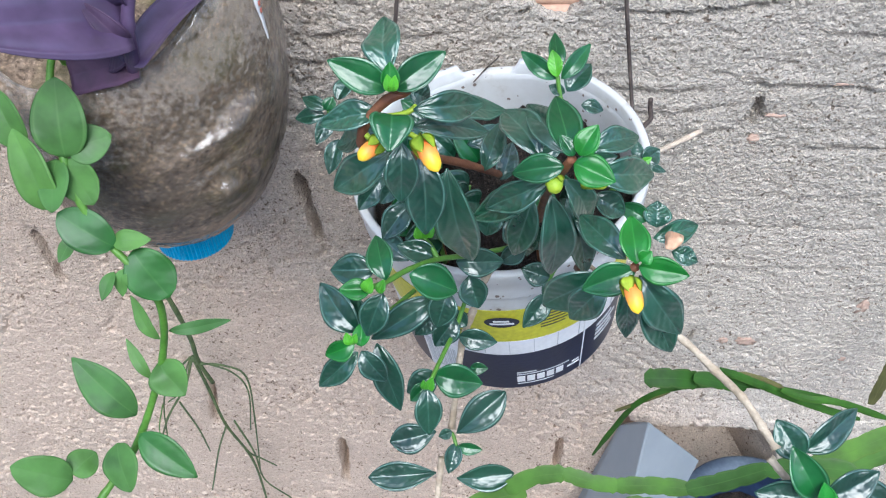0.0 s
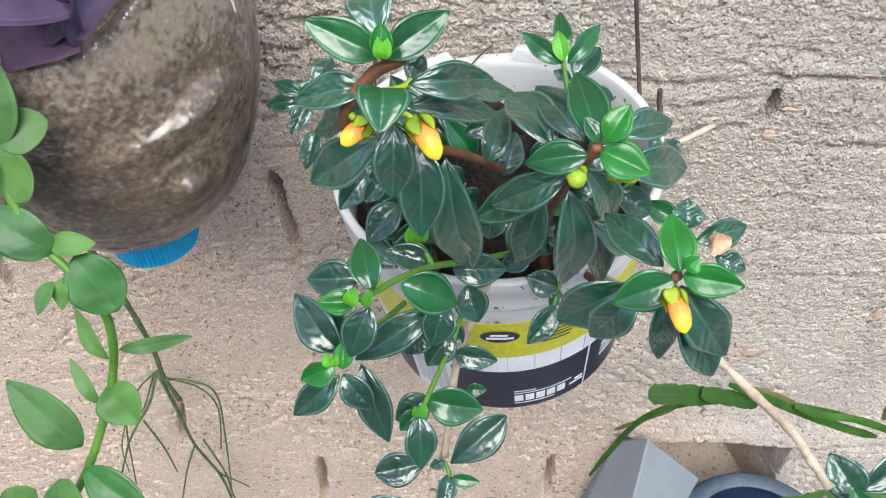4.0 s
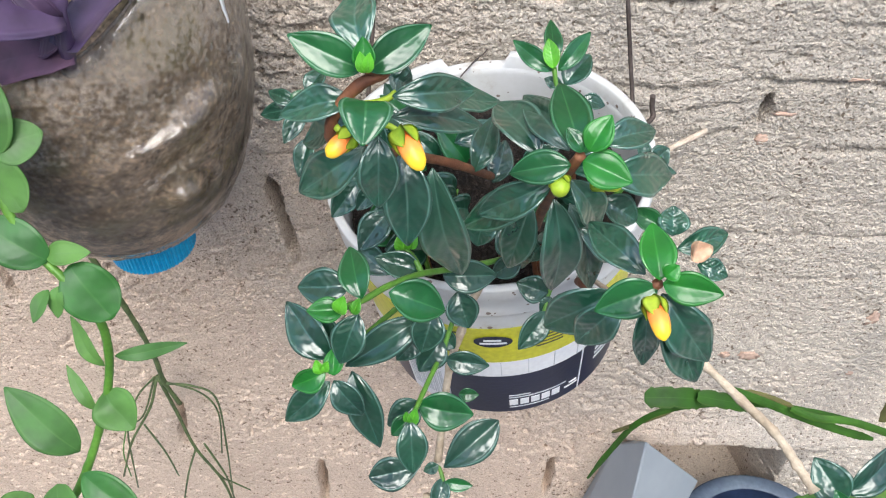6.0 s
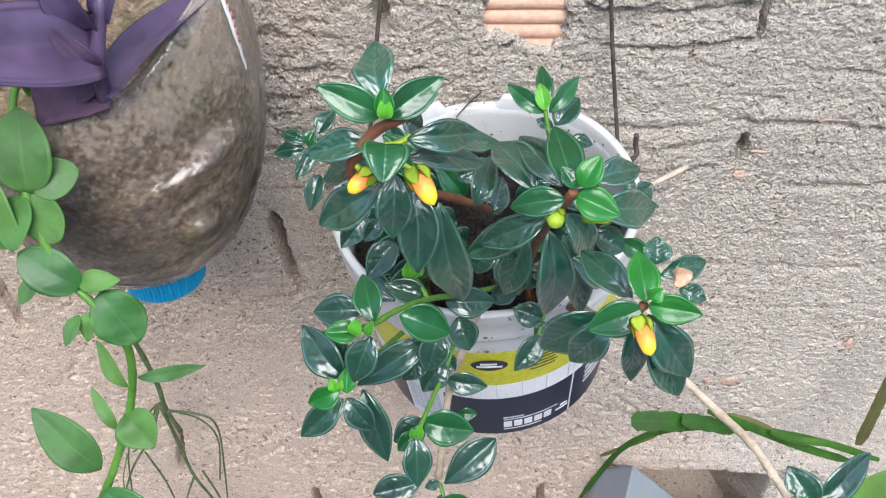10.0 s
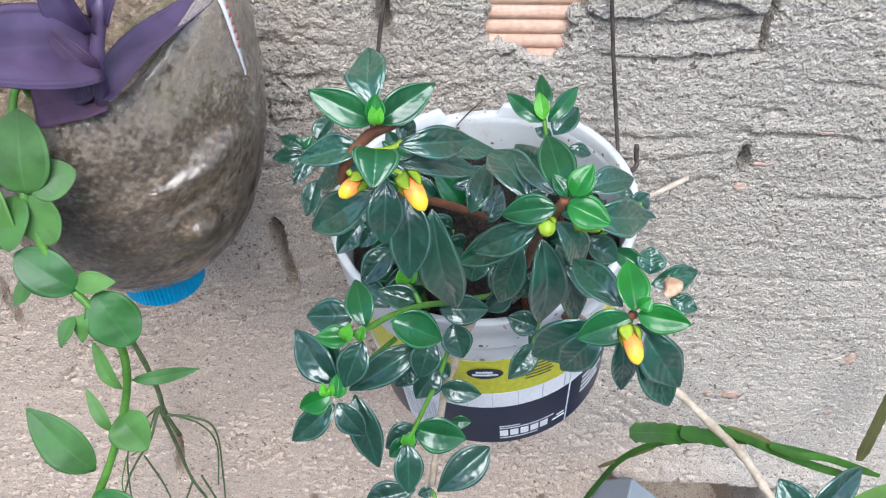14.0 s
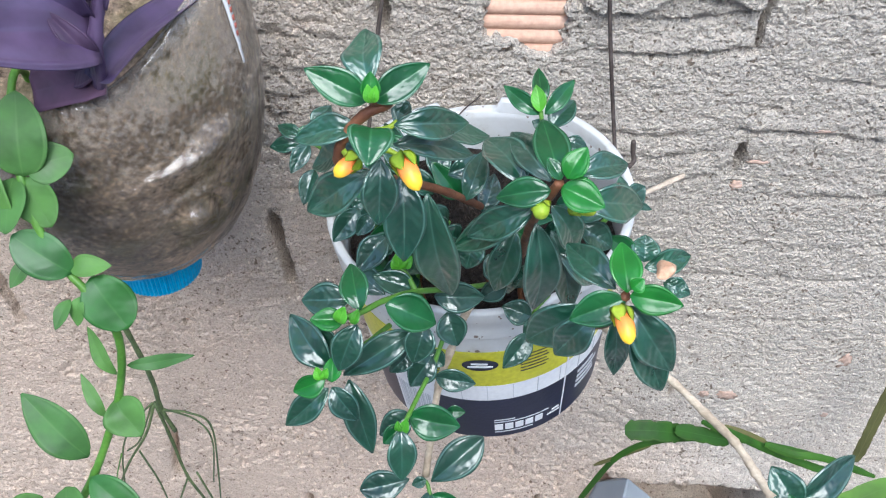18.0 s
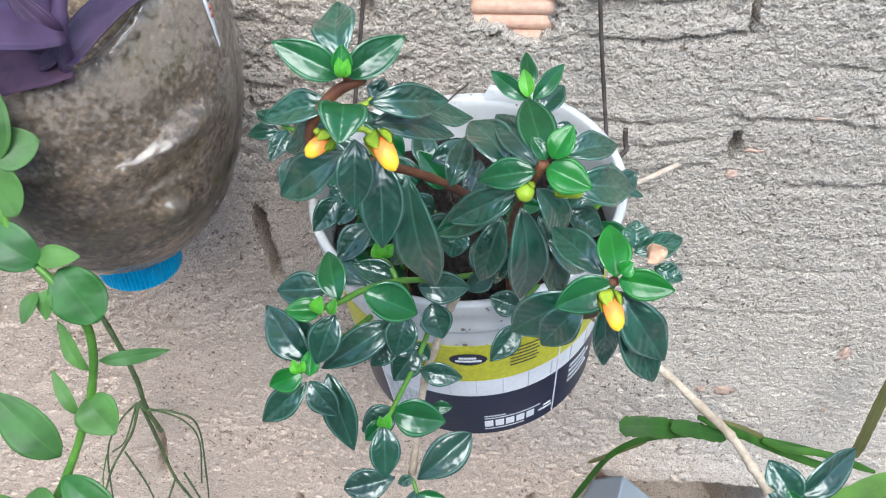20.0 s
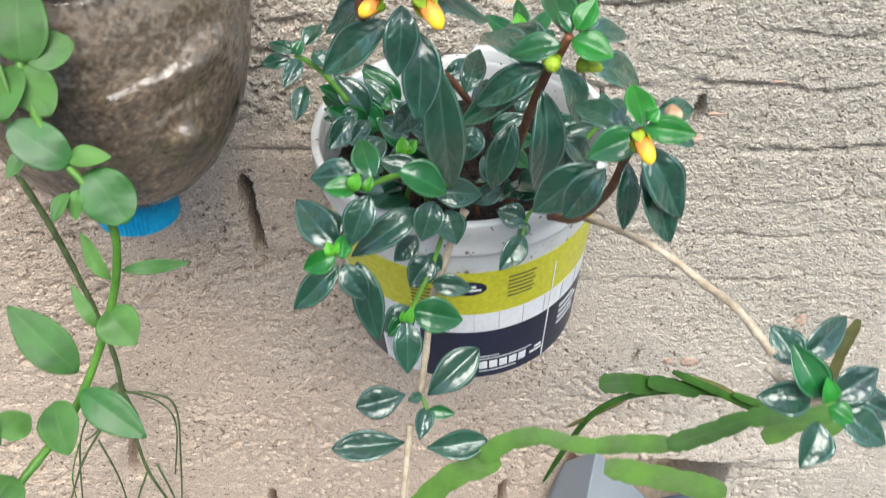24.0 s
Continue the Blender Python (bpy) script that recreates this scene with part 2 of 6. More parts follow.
def clear_plastic():
    """Thin clear plastic: see-through, with sharp gloss by the viewing angle and a crust of dried mud in small flakes."""
    m, n, l, b = shader("clear_plastic", 0.9)
    out = n["Material Output"]
    at = coords(n, l)
    zone = add(n, "ShaderNodeTexNoise", Scale=26.0, Detail=3.0, Roughness=0.6)
    flake = add(n, "ShaderNodeTexNoise", Scale=420.0, Detail=6.0, Roughness=0.7)
    warp = add(n, "ShaderNodeTexNoise", Scale=80.0, Detail=4.0, Roughness=0.55)
    for t in (zone, flake, warp):
        l.new(at, t.inputs[0])
    both = n.new("ShaderNodeMath")
    both.operation, both.inputs[1].default_value = "MULTIPLY_ADD", 0.5
    l.new(zone.outputs[0], both.inputs[0]), l.new(flake.outputs[0], both.inputs[2])
    # the tide line: dried higher up, washed clearer low down
    height = n.new("ShaderNodeSeparateXYZ")
    l.new(at, height.inputs[0])
    tide = n.new("ShaderNodeMapRange")
    for k, value in ((1, 1.235), (2, 1.335), (3, -0.03), (4, 0.06)):
        tide.inputs[k].default_value = value
    l.new(height.outputs[2], tide.inputs[0])
    half = n.new("ShaderNodeMath")
    half.operation, half.inputs[1].default_value = "MULTIPLY_ADD", 0.5
    l.new(both.outputs[0], half.inputs[0]), l.new(tide.outputs[0], half.inputs[2])
    # damp places where the film has been washed off: middle and reach in x and z
    total = half.outputs[0]
    for x, z, rx, rz in ((-0.072, 1.2775, 0.036, 0.0075), (-0.071, 1.249, 0.016, 0.012), (-0.130, 1.262, 0.034, 0.016)):
        away, reach, far, wet, sink = (n.new(k) for k in ("ShaderNodeVectorMath", "ShaderNodeVectorMath", "ShaderNodeVectorMath", "ShaderNodeMapRange", "ShaderNodeMath"))
        away.operation, reach.operation, far.operation, sink.operation = "SUBTRACT", "MULTIPLY", "LENGTH", "SUBTRACT"
        away.inputs[1].default_value, reach.inputs[1].default_value = (x, 0, z), (1 / rx, 0, 1 / rz)
        l.new(at, away.inputs[0]), l.new(away.outputs[0], reach.inputs[0]), l.new(reach.outputs[0], far.inputs[0])
        for k, value in ((1, 0.5), (2, 1.5), (3, 0.10), (4, 0.0)):
            wet.inputs[k].default_value = value
        l.new(far.outputs["Value"], wet.inputs[0])
        l.new(total, sink.inputs[0]), l.new(wet.outputs[0], sink.inputs[1])
        total = sink.outputs[0]
    film = ramp(n, l, total, [(0.34, (0.04, 0.04, 0.04)), (0.400, (0.12, 0.12, 0.12)), (0.412, (0.36, 0.36, 0.36)), (0.60, (0.46, 0.48, 0.48))])
    b.inputs["Base Color"].default_value = (0.56, 0.465, 0.375, 1)
    clear = add(n, "ShaderNodeBsdfTransparent", Color=(0.93, 0.925, 0.91, 1))
    gloss = add(n, "ShaderNodeBsdfGlossy", Roughness=0.03)
    fres = add(n, "ShaderNodeFresnel", IOR=1.58)
    bump = add(n, "ShaderNodeBump", Strength=0.55, Distance=0.003)
    l.new(warp.outputs[0], bump.inputs["Height"])
    l.new(bump.outputs[0], gloss.inputs["Normal"]), l.new(bump.outputs[0], fres.inputs["Normal"])
    mud, top = n.new("ShaderNodeMixShader"), n.new("ShaderNodeMixShader")
    l.new(film.outputs[0], mud.inputs[0]), l.new(clear.outputs[0], mud.inputs[1]), l.new(b.outputs[0], mud.inputs[2])
    l.new(fres.outputs[0], top.inputs[0]), l.new(mud.outputs[0], top.inputs[1]), l.new(gloss.outputs[0], top.inputs[2])
    l.new(top.outputs[0], out.inputs[0])
    return m


def dirty_white():
    """White plastic with splashes of soil and grey scuffs."""
    m, n, l, b = shader("white_plastic", 0.4)
    at = coords(n, l)
    spots = add(n, "ShaderNodeTexVoronoi", Scale=190.0)
    patch = add(n, "ShaderNodeTexNoise", Scale=45.0, Detail=6.0, Roughness=0.7)
    scuff = add(n, "ShaderNodeTexNoise", Scale=420.0, Detail=3.0)
    for t in (spots, patch, scuff):
        l.new(at, t.inputs["Vector"])
    c = ramp(n, l, patch.outputs[0], [(0.35, (0.61, 0.615, 0.62)), (0.58, (0.55, 0.55, 0.54)), (0.74, (0.40, 0.36, 0.32))])
    size = ramp(n, l, patch.outputs[0], [(0.40, (0, 0, 0)), (0.58, (0.22, 0.22, 0.22))])
    near = n.new("ShaderNodeMath")
    near.operation = "LESS_THAN"
    l.new(spots.outputs["Distance"], near.inputs[0]), l.new(size.outputs[0], near.inputs[1])
    c = mixed(n, l, near.outputs[0], c.outputs[0], (0.16, 0.12, 0.10))
    l.new(c, b.inputs["Base Color"])
    bump = add(n, "ShaderNodeBump", Strength=0.08, Distance=0.0005)
    l.new(scuff.outputs[0], bump.inputs["Height"]), l.new(bump.outputs[0], b.inputs["Normal"])
    return m


M_COAT = cement()
M_BRICK = grainy("terracotta", (0.57, 0.35, 0.25), (0.69, 0.46, 0.35), 30, 0.85, 0.4, 300, 0.001)
M_CHIP = grainy("dusty_brick_chip", (0.44, 0.30, 0.23), (0.56, 0.41, 0.33), 120, 0.95, 0.6, 500, 0.001, 0.1)
# for the added wall out of view; white to lighten what leaves reflect
M_PLASTER = grainy("added_wall_white", (0.56, 0.565, 0.57), (0.66, 0.665, 0.67), 4, 0.85, 0.3, 80, 0.003)
M_GROUND = grainy("concrete_floor", (0.26, 0.25, 0.24), (0.36, 0.35, 0.335), 3, 0.9, 0.5, 60, 0.004)
M_WHITE = dirty_white()
M_YELLOW = grainy("yellow_green_print", (0.50, 0.48, 0.02), (0.55, 0.53, 0.03), 30, 0.35, 0.05)
M_NAVY = grainy("navy_print", (0.007, 0.009, 0.028), (0.012, 0.015, 0.042), 30, 0.38, 0.05, spec=0.35)
M_PRINT = grainy("white_print", (0.66, 0.66, 0.68), (0.76, 0.76, 0.78), 40, 0.4, 0.04)
M_GREYPRINT = grainy("grey_print", (0.42, 0.43, 0.46), (0.50, 0.51, 0.54), 40, 0.4, 0.04)
M_REDPRINT = grainy("red_print", (0.45, 0.12, 0.09), (0.55, 0.18, 0.13), 40, 0.5, 0.04)
M_DARKPRINT = grainy("dark_print", (0.05, 0.06, 0.03), (0.08, 0.08, 0.05), 40, 0.4, 0.04)
M_SOIL = grainy("potting_soil", (0.008, 0.006, 0.005), (0.042, 0.029, 0.022), 150, 0.95, 1.0, 600, 0.006)
M_WIRE = grainy("rusty_wire", (0.06, 0.045, 0.04), (0.15, 0.12, 0.105), 90, 0.65, 0.4, 800, 0.0005, 0.5, 0.5)
M_CAP = grainy("blue_plastic", (0.013, 0.28, 0.53), (0.018, 0.36, 0.64), 60, 0.4, 0.05)
M_STEM_BROWN = grainy("brown_stem", (0.10, 0.035, 0.018), (0.22, 0.09, 0.04), 140, 0.6, 0.4, 900, 0.0005)
M_STEM_GREEN = grainy("green_stem", (0.06, 0.16, 0.018), (0.11, 0.25, 0.035), 90, 0.45, 0.2, 600, 0.0004)
M_STEM_PALE = grainy("pale_woody_stem", (0.34, 0.265, 0.185), (0.57, 0.475, 0.365), 120, 0.8, 0.6, 700, 0.0008, 0.25)
M_ROOT = grainy("dark_green_stalk", (0.05, 0.075, 0.03), (0.12, 0.16, 0.06), 150, 0.6, 0.3, 600, 0.0005)
M_TWIG = grainy("dry_twig", (0.42, 0.33, 0.25), (0.60, 0.50, 0.40), 120, 0.85, 0.5, 700, 0.0006)
M_DARK = leafy("dark_glossy_leaf", (0.0055, 0.046, 0.024), (0.05, 0.13, 0.10), (0.20, 0.36, 0.31), 0.42, 0.5, 0.14, 1.0, 0.5)
# dark leaf again, with bluish sheen put into a lighter base colour
M_OLD = leafy("old_leaf_painted_sheen", (0.0105, 0.066, 0.036), (0.085, 0.18, 0.14), (0.20, 0.36, 0.31), 0.34, 0.7, 0.22, 0.9, 0.7)
M_MID = leafy("green_glossy_leaf", (0.009, 0.080, 0.020), (0.04, 0.16, 0.05), (0.15, 0.32, 0.20), 0.36, 0.25, 0.07, 0.75, 0.2)
M_BRIGHT = leafy("young_green_leaf", (0.016, 0.150, 0.016), (0.04, 0.22, 0.03), (0.10, 0.30, 0.09), 0.38, 0.25, 0.06, 0.5, 0.12)
M_LIME = leafy("lime_bud_leaf", (0.075, 0.29, 0.016), (0.13, 0.36, 0.03), (0.14, 0.36, 0.06), 0.35, 0.5, 0.15)
M_TRAIL = leafy("matt_green_leaf", (0.066, 0.155, 0.036), (0.085, 0.18, 0.05), (0.10, 0.20, 0.055), 0.48, 0.30, 0.03)
M_TRAILD = leafy("deep_green_leaf", (0.023, 0.10, 0.018), (0.05, 0.15, 0.03), (0.06, 0.17, 0.04), 0.40, 0.40, 0.03)
M_CACTUS = leafy("cactus_blade", (0.030, 0.088, 0.010), (0.05, 0.12, 0.02), (0.10, 0.10, 0.03), 0.5, 0.22, 0.03)
M_CACTUSL = leafy("pale_cactus_blade", (0.060, 0.135, 0.022), (0.08, 0.16, 0.03), (0.11, 0.14, 0.04), 0.5, 0.22, 0.03)
M_BROWNLEAF = leafy("brown_green_blade", (0.11, 0.10, 0.03), (0.17, 0.13, 0.05), (0.16, 0.09, 0.04), 0.5, 0.4, 0.1)
M_PURPLE = leafy("purple_leaf", (0.062, 0.040, 0.096), (0.060, 0.040, 0.092), (0.09, 0.06, 0.12), 0.45, 0.3, 0.05, 0.6, 0.3)
M_PINKPURPLE = leafy("pink_purple_leaf", (0.080, 0.042, 0.080), (0.09, 0.05, 0.085), (0.11, 0.06, 0.11), 0.5, 0.30, 0.08)
M_GREYBOX, _n, _l, _b = shader("grey_plastic", 0.5, 0.0, 0.3)
_t = add(_n, "ShaderNodeTexNoise", Scale=22.0, Detail=5.0, Roughness=0.6)
_l.new(coords(_n, _l), _t.inputs[0])
_l.new(ramp(_n, _l, _t.outputs[0], [(0.3, (0.255, 0.285, 0.31)), (0.7, (0.30, 0.325, 0.35))]).outputs[0], _b.inputs["Base Color"])
M_POT = grainy("dark_blue_plastic", (0.010, 0.018, 0.045), (0.02, 0.035, 0.08), 25, 0.4, 0.08, 300, 0.0006)
M_POTRIM = grainy("scuffed_blue_rim", (0.05, 0.07, 0.11), (0.12, 0.15, 0.19), 30, 0.5, 0.1, 300, 0.0006)
M_CLEAR = clear_plastic()
M_CLEARIN, _n, _l, _b = shader("clear_plastic_inner", 0.5)
_l.new(add(_n, "ShaderNodeBsdfTransparent", Color=(0.97, 0.965, 0.95, 1)).outputs[0], _n["Material Output"].inputs[0])


def petals():
    m, n, l, b = shader("yellow_orange_petal", 0.45)
    uv = n.new("ShaderNodeUVMap")
    sep = n.new("ShaderNodeSeparateXYZ")
    l.new(uv.outputs[0], sep.inputs[0])
    at = coords(n, l)
    t = add(n, "ShaderNodeTexNoise", Scale=260.0, Detail=3.0)
    l.new(at, t.inputs[0])
    mix = n.new("ShaderNodeMath")
    mix.operation, mix.inputs[1].default_value = "MULTIPLY_ADD", 0.3
    l.new(t.outputs[0], mix.inputs[0]), l.new(sep.outputs[0], mix.inputs[2])
    c = ramp(n, l, mix.outputs[0], [(0.3, (0.86, 0.20, 0.04)), (0.70, (0.90, 0.32, 0.06)), (1.0, (0.92, 0.58, 0.03))])
    l.new(c.outputs[0], b.inputs["Base Color"])
    b.inputs["Subsurface Weight"].default_value = 0.15
    b.inputs["Subsurface Radius"].default_value = (0.004, 0.002, 0.001)
    return m


M_PETAL = petals()
M_CALYX = grainy("calyx_green", (0.22, 0.36, 0.02), (0.38, 0.44, 0.03), 160, 0.5, 0.2, 700, 0.0004)
M_DRYFLOWER = grainy("withered_petal", (0.45, 0.24, 0.14), (0.66, 0.44, 0.30), 160, 0.8, 0.5, 700, 0.001)


# ---- building ----
def smooth(me, on=True):
    me.polygons.foreach_set("use_smooth", [on] * len(me.polygons))


def mesh_of(name, verts, faces, material, uvs=None, soft=True):
    me = bpy.data.meshes.new(name)
    me.from_pydata([tuple(v) for v in verts], [], faces)
    if uvs is not None:
        layer = me.uv_layers.new(name="UVMap")
        idx = np.empty(len(me.loops), dtype=np.int32)
        me.loops.foreach_get("vertex_index", idx)
        layer.data.foreach_set("uv", np.asarray(uvs, dtype=np.float32)[idx].ravel())
    me.materials.append(material)
    smooth(me, soft)
    me.update()
    return me


def part(name, bm, material, parent, label="", soft=True):
    """Links a bmesh, or a mesh, as one object under a thing or a part."""
    if isinstance(bm, bmesh.types.BMesh):
        me = bpy.data.meshes.new(name)
        bmesh.ops.recalc_face_normals(bm, faces=bm.faces)
        bm.to_mesh(me)
        bm.free()
        me.materials.append(material)
        smooth(me, soft)
    else:
        me = bm
    ob = new(name, me)
    if parent is not None:
        ob.parent = parent
        ob.matrix_parent_inverse = Matrix.Translation(parent.location).inverted() if parent.type == "EMPTY" else Matrix()
    if label:
        ob["label"] = label
    return ob


def thing(name, at, label, category, group="", kind=""):
    ob = new(name)
    ob.empty_display_size = 0.01
    ob.location = at
    return tagged(ob, label, category, group, kind)


def frame_of(u, hint):
    u = u.normalized()
    n = hint - u * hint.dot(u)
    if n.length < 1e-4:
        n = Vector((1, 0, 0)) - u * u.x
    n.normalize()
    return u, n, u.cross(n)


FACE = Vector((0.0, -0.70, 0.72))
SHAPES = {
    "ovate": lambda s: (math.sin(math.pi * s ** 0.82) ** 0.80),
    "heart": lambda s: (math.sin(math.pi * min(1, 0.10 + 0.90 * s) ** 0.62) ** 0.75),
    "obovate": lambda s: (math.sin(math.pi * s ** 1.25) ** 0.72),
    "egg": lambda s: math.sin(math.pi * s ** 0.80) ** 0.60,
    "round": lambda s: math.sin(math.pi * s) ** 0.52,
    "blade": lambda s: (math.sin(math.pi * min(1.0, 0.13 + 0.87 * s) ** 0.75) ** 0.6),
    "strap": lambda s: min(1, 0.75 + s) * (1 - max(0, (s - 0.86) / 0.14) ** 4 * 0.35),
}


HALF_STEPS = (0.07, 0.2, 0.36, 0.52, 0.66, 0.75, 0.80, 0.84, 0.88, 0.92, 0.96, 1.0)
MARGIN_STEPS = [-v for v in HALF_STEPS[::-1]] + [0.0] + list(HALF_STEPS)


def leaf_mesh(base, tip, width, material, bend=0.10, cup=0.18, shape="ovate", hint=FACE, thick=0.0007, twist=0.0, ns=16, nv=16, wave=0.0):
    """One leaf from its base to its tip: two skins with a midrib groove, arched along and cupped across."""
    base, tip = Vector(base), Vector(tip)
    d = tip - base
    length = d.length
    u, n, side = frame_of(d, hint)
    prof = SHAPES[shape]
    rnd = random.Random(hash((round(base.x * 1e4), round(tip.z * 1e4), round(tip.x * 1e4))))
    skew, ph, hollow = rnd.uniform(-0.10, 0.10), rnd.uniform(0, 6), rnd.choice((0.0, 0.0, 0.15, 0.35, 0.8))
    roll = rnd.uniform(-0.22, 0.22)
    n, side = n * math.cos(roll) + side * math.sin(roll), side * math.cos(roll) - n * math.sin(roll)
    bow = rnd.uniform(0.25, 0.7)
    across = MARGIN_STEPS if nv == 16 else [2 * j / nv - 1 for j in range(nv + 1)]
    nv = len(across) - 1
    verts, uvs, faces = [], [], []
    for skin in (0, 1):
        for i in range(ns + 1):
            s = i / ns
            w = max(prof(min(0.9995, max(0.0005, s))), 0.05) * width / 2
            mid = base + d * s + n * (bend * length * (3.2 * s * (1 - s) + bow * math.sin(2 * math.pi * s) * 0.6)) + side * (skew * length * s * (1 - s) * 0.6)
            a = twist * (s - 0.3)
            sd, nn = side * math.cos(a) + n * math.sin(a), n * math.cos(a) - side * math.sin(a)
            for j in range(nv + 1):
                v = across[j]
                ends = min(1, 5 * s + 0.3, 5 * (1 - s) + 0.3)
                crest = 0.38 * abs(v) + 0.16 * math.exp(-((abs(v) - 0.52) / 0.30) ** 2) * ends
                rim = 0.11 * math.exp(-((abs(v) - 0.86) / 0.065) ** 2) * ends
                lift = cup * (crest * (1 - hollow) + rim + hollow * (0.35 * abs(v) + 0.55 * abs(v) ** 3.0))
                ripple = wave * math.sin(9 * s + ph + 2 * v) * abs(v)
                p = mid + sd * (v * w) + nn * (w * (2.8 * lift + ripple))
                if skin:
                    p -= nn * thick * (1 - v ** 4) * min(1, 8 * s + 0.2, 8 * (1 - s) + 0.1)
                verts.append(p)
                uvs.append((s, 0.5 + 0.5 * v))
    row, top = nv + 1, (ns + 1) * (nv + 1)
    for i in range(ns):
        for j in range(nv):
            a = i * row + j
            faces.append((a, a + row, a + row + 1, a + 1))
            faces.append((top + a, top + a + 1, top + a + row + 1, top + a + row))
    for j in range(nv):
        faces.append((j, j + 1, top + j + 1, top + j))
        e = ns * row + j
        faces.append((e, top + e, top + e + 1, e + 1))
    for i in range(ns):
        a = i * row
        faces.append((a, top + a, top + a + row, a + row))
        a = i * row + nv
        faces.append((a, a + row, top + a + row, top + a))
    return mesh_of("leaf", verts, faces, material, uvs)


def spline(points, step=6):
    """Catmull-Rom through the points."""
    p = [Vector(q) for q in points]
    p = [p[0] * 2 - p[1]] + p + [p[-1] * 2 - p[-2]]
    out = []
    for i in range(1, len(p) - 2):
        for k in range(step):
            t = k / step
            out.append(0.5 * (2 * p[i] + (p[i + 1] - p[i - 1]) * t + (2 * p[i - 1] - 5 * p[i] + 4 * p[i + 1] - p[i + 2]) * t ** 2
                              + (3 * p[i] - p[i - 1] - 3 * p[i + 1] + p[i + 2]) * t ** 3))
    return out + [p[-2]]


def tube_mesh(points, r0, r1, material, sides=9, step=6, knots=0.0, rough=0.0):
    """A stem: a round tube along a curve, tapering, with knots at the nodes and an uneven skin."""
    line = spline(points, step)
    rnd = random.Random(len(line) * 7 + int(abs(line[0].x) * 1e4))
    verts, faces, uvs = [], [], []
    up = Vector((0.3, -0.8, 0.5))
    for i, c in enumerate(line):
        t = (line[min(i + 1, len(line) - 1)] - line[max(i - 1, 0)])
        u, n, side = frame_of(t, up)
        up = n
        s = i / (len(line) - 1)
        r = r0 + (r1 - r0) * s
        r *= 1 + (knots if i % step == 0 else 0) + rnd.uniform(-rough, rough)
        for k in range(sides):
            a = 2 * math.pi * k / sides
            verts.append(c + (n * math.cos(a) + side * math.sin(a)) * r * (1 + rnd.uniform(-rough, rough) * 0.5))
            uvs.append((s, k / sides))
    for i in range(len(line) - 1):
        for k in range(sides):
            a, b = i * sides + k, i * sides + (k + 1) % sides
            faces.append((a, b, b + sides, a + sides))
    faces.append(tuple(range(sides))[::-1])
    faces.append(tuple(range((len(line) - 1) * sides, len(line) * sides)))
    return mesh_of("stem", verts, faces, material, uvs)


def lathe(profile, sides, close=False):
    """A bmesh turned round z from (radius, height) pairs."""
    bm = bmesh.new()
    rings = [[bm.verts.new((r * math.cos(2 * math.pi * k / sides), r * math.sin(2 * math.pi * k / sides), z)) for k in range(sides)] for r, z in profile]
    for a, b in zip(rings, rings[1:] + (rings[:1] if close else [])):
        for k in range(sides):
            bm.faces.new((a[k], a[(k + 1) % sides], b[(k + 1) % sides], b[k]))
    return bm


def box(bm, x0, x1, y0, y1, z0, z1):
    v = [bm.verts.new((x, y, z)) for x in (x0, x1) for y in (y0, y1) for z in (z0, z1)]
    for f in ((0, 1, 3, 2), (4, 6, 7, 5), (0, 4, 5, 1), (2, 3, 7, 6), (0, 2, 6, 4), (1, 5, 7, 3)):
        bm.faces.new([v[i] for i in f])


# ---- fine noise for surfaces ----
def lattice(seed):
    return np.random.RandomState(seed).rand(257, 257)


def value_noise(x, z, fx, fz, seed):
    g = lattice(seed)
    x, z = x * fx + 1000.0, z * fz + 1000.0
    xi, zi = np.floor(x).astype(int), np.floor(z).astype(int)
    tx, tz = x - xi, z - zi
    tx, tz = tx * tx * (3 - 2 * tx), tz * tz * (3 - 2 * tz)
    xi, zi = xi % 256, zi % 256
    return (g[xi, zi] * (1 - tx) * (1 - tz) + g[xi + 1, zi] * tx * (1 - tz) + g[xi, zi + 1] * (1 - tx) * tz + g[xi + 1, zi + 1] * tx * tz) - 0.5


def fbm(x, z, fx, fz, seed, octaves=4):
    out, gain = 0, 1.0
    for o in range(octaves):
        out = out + gain * value_noise(x, z, fx * 2 ** o, fz * 2 ** o, seed + o)
        gain *= 0.55
    return out


# ---- the wall ----
BRICK_Y, COURSE, PITCH, JOINT = 0.438, 0.160, 0.1985, 1.165
# head joints left open by the mason: x, lower z, upper z, width, lean
GAPS = [(-0.079, 1.080, 1.143, 0.0085, -0.10), (0.197, 1.183, 1.204, 0.0058, 0.06), (0.1905, 1.264, 1.298, 0.0045, 0.10), (-0.006, 1.268, 1.330, 0.0075, 0.0),
        (-0.276, 1.036, 1.090, 0.0070, -0.10), (-0.197, 0.846, 0.914, 0.0075, 0.05), (-0.092, 0.742, 0.822, 0.0080, 0.03), (0.107, 0.766, 0.828, 0.0075, 0.04),
        (0.198, 0.971, 0.986, 0.0035, 0.05)]
# where the coat has come off and brick shows: x, z, half width, half height
BARE = [(0.068, 1.289, 0.0225, 0.032), (0.068, 1.320, 0.044, 0.028)]
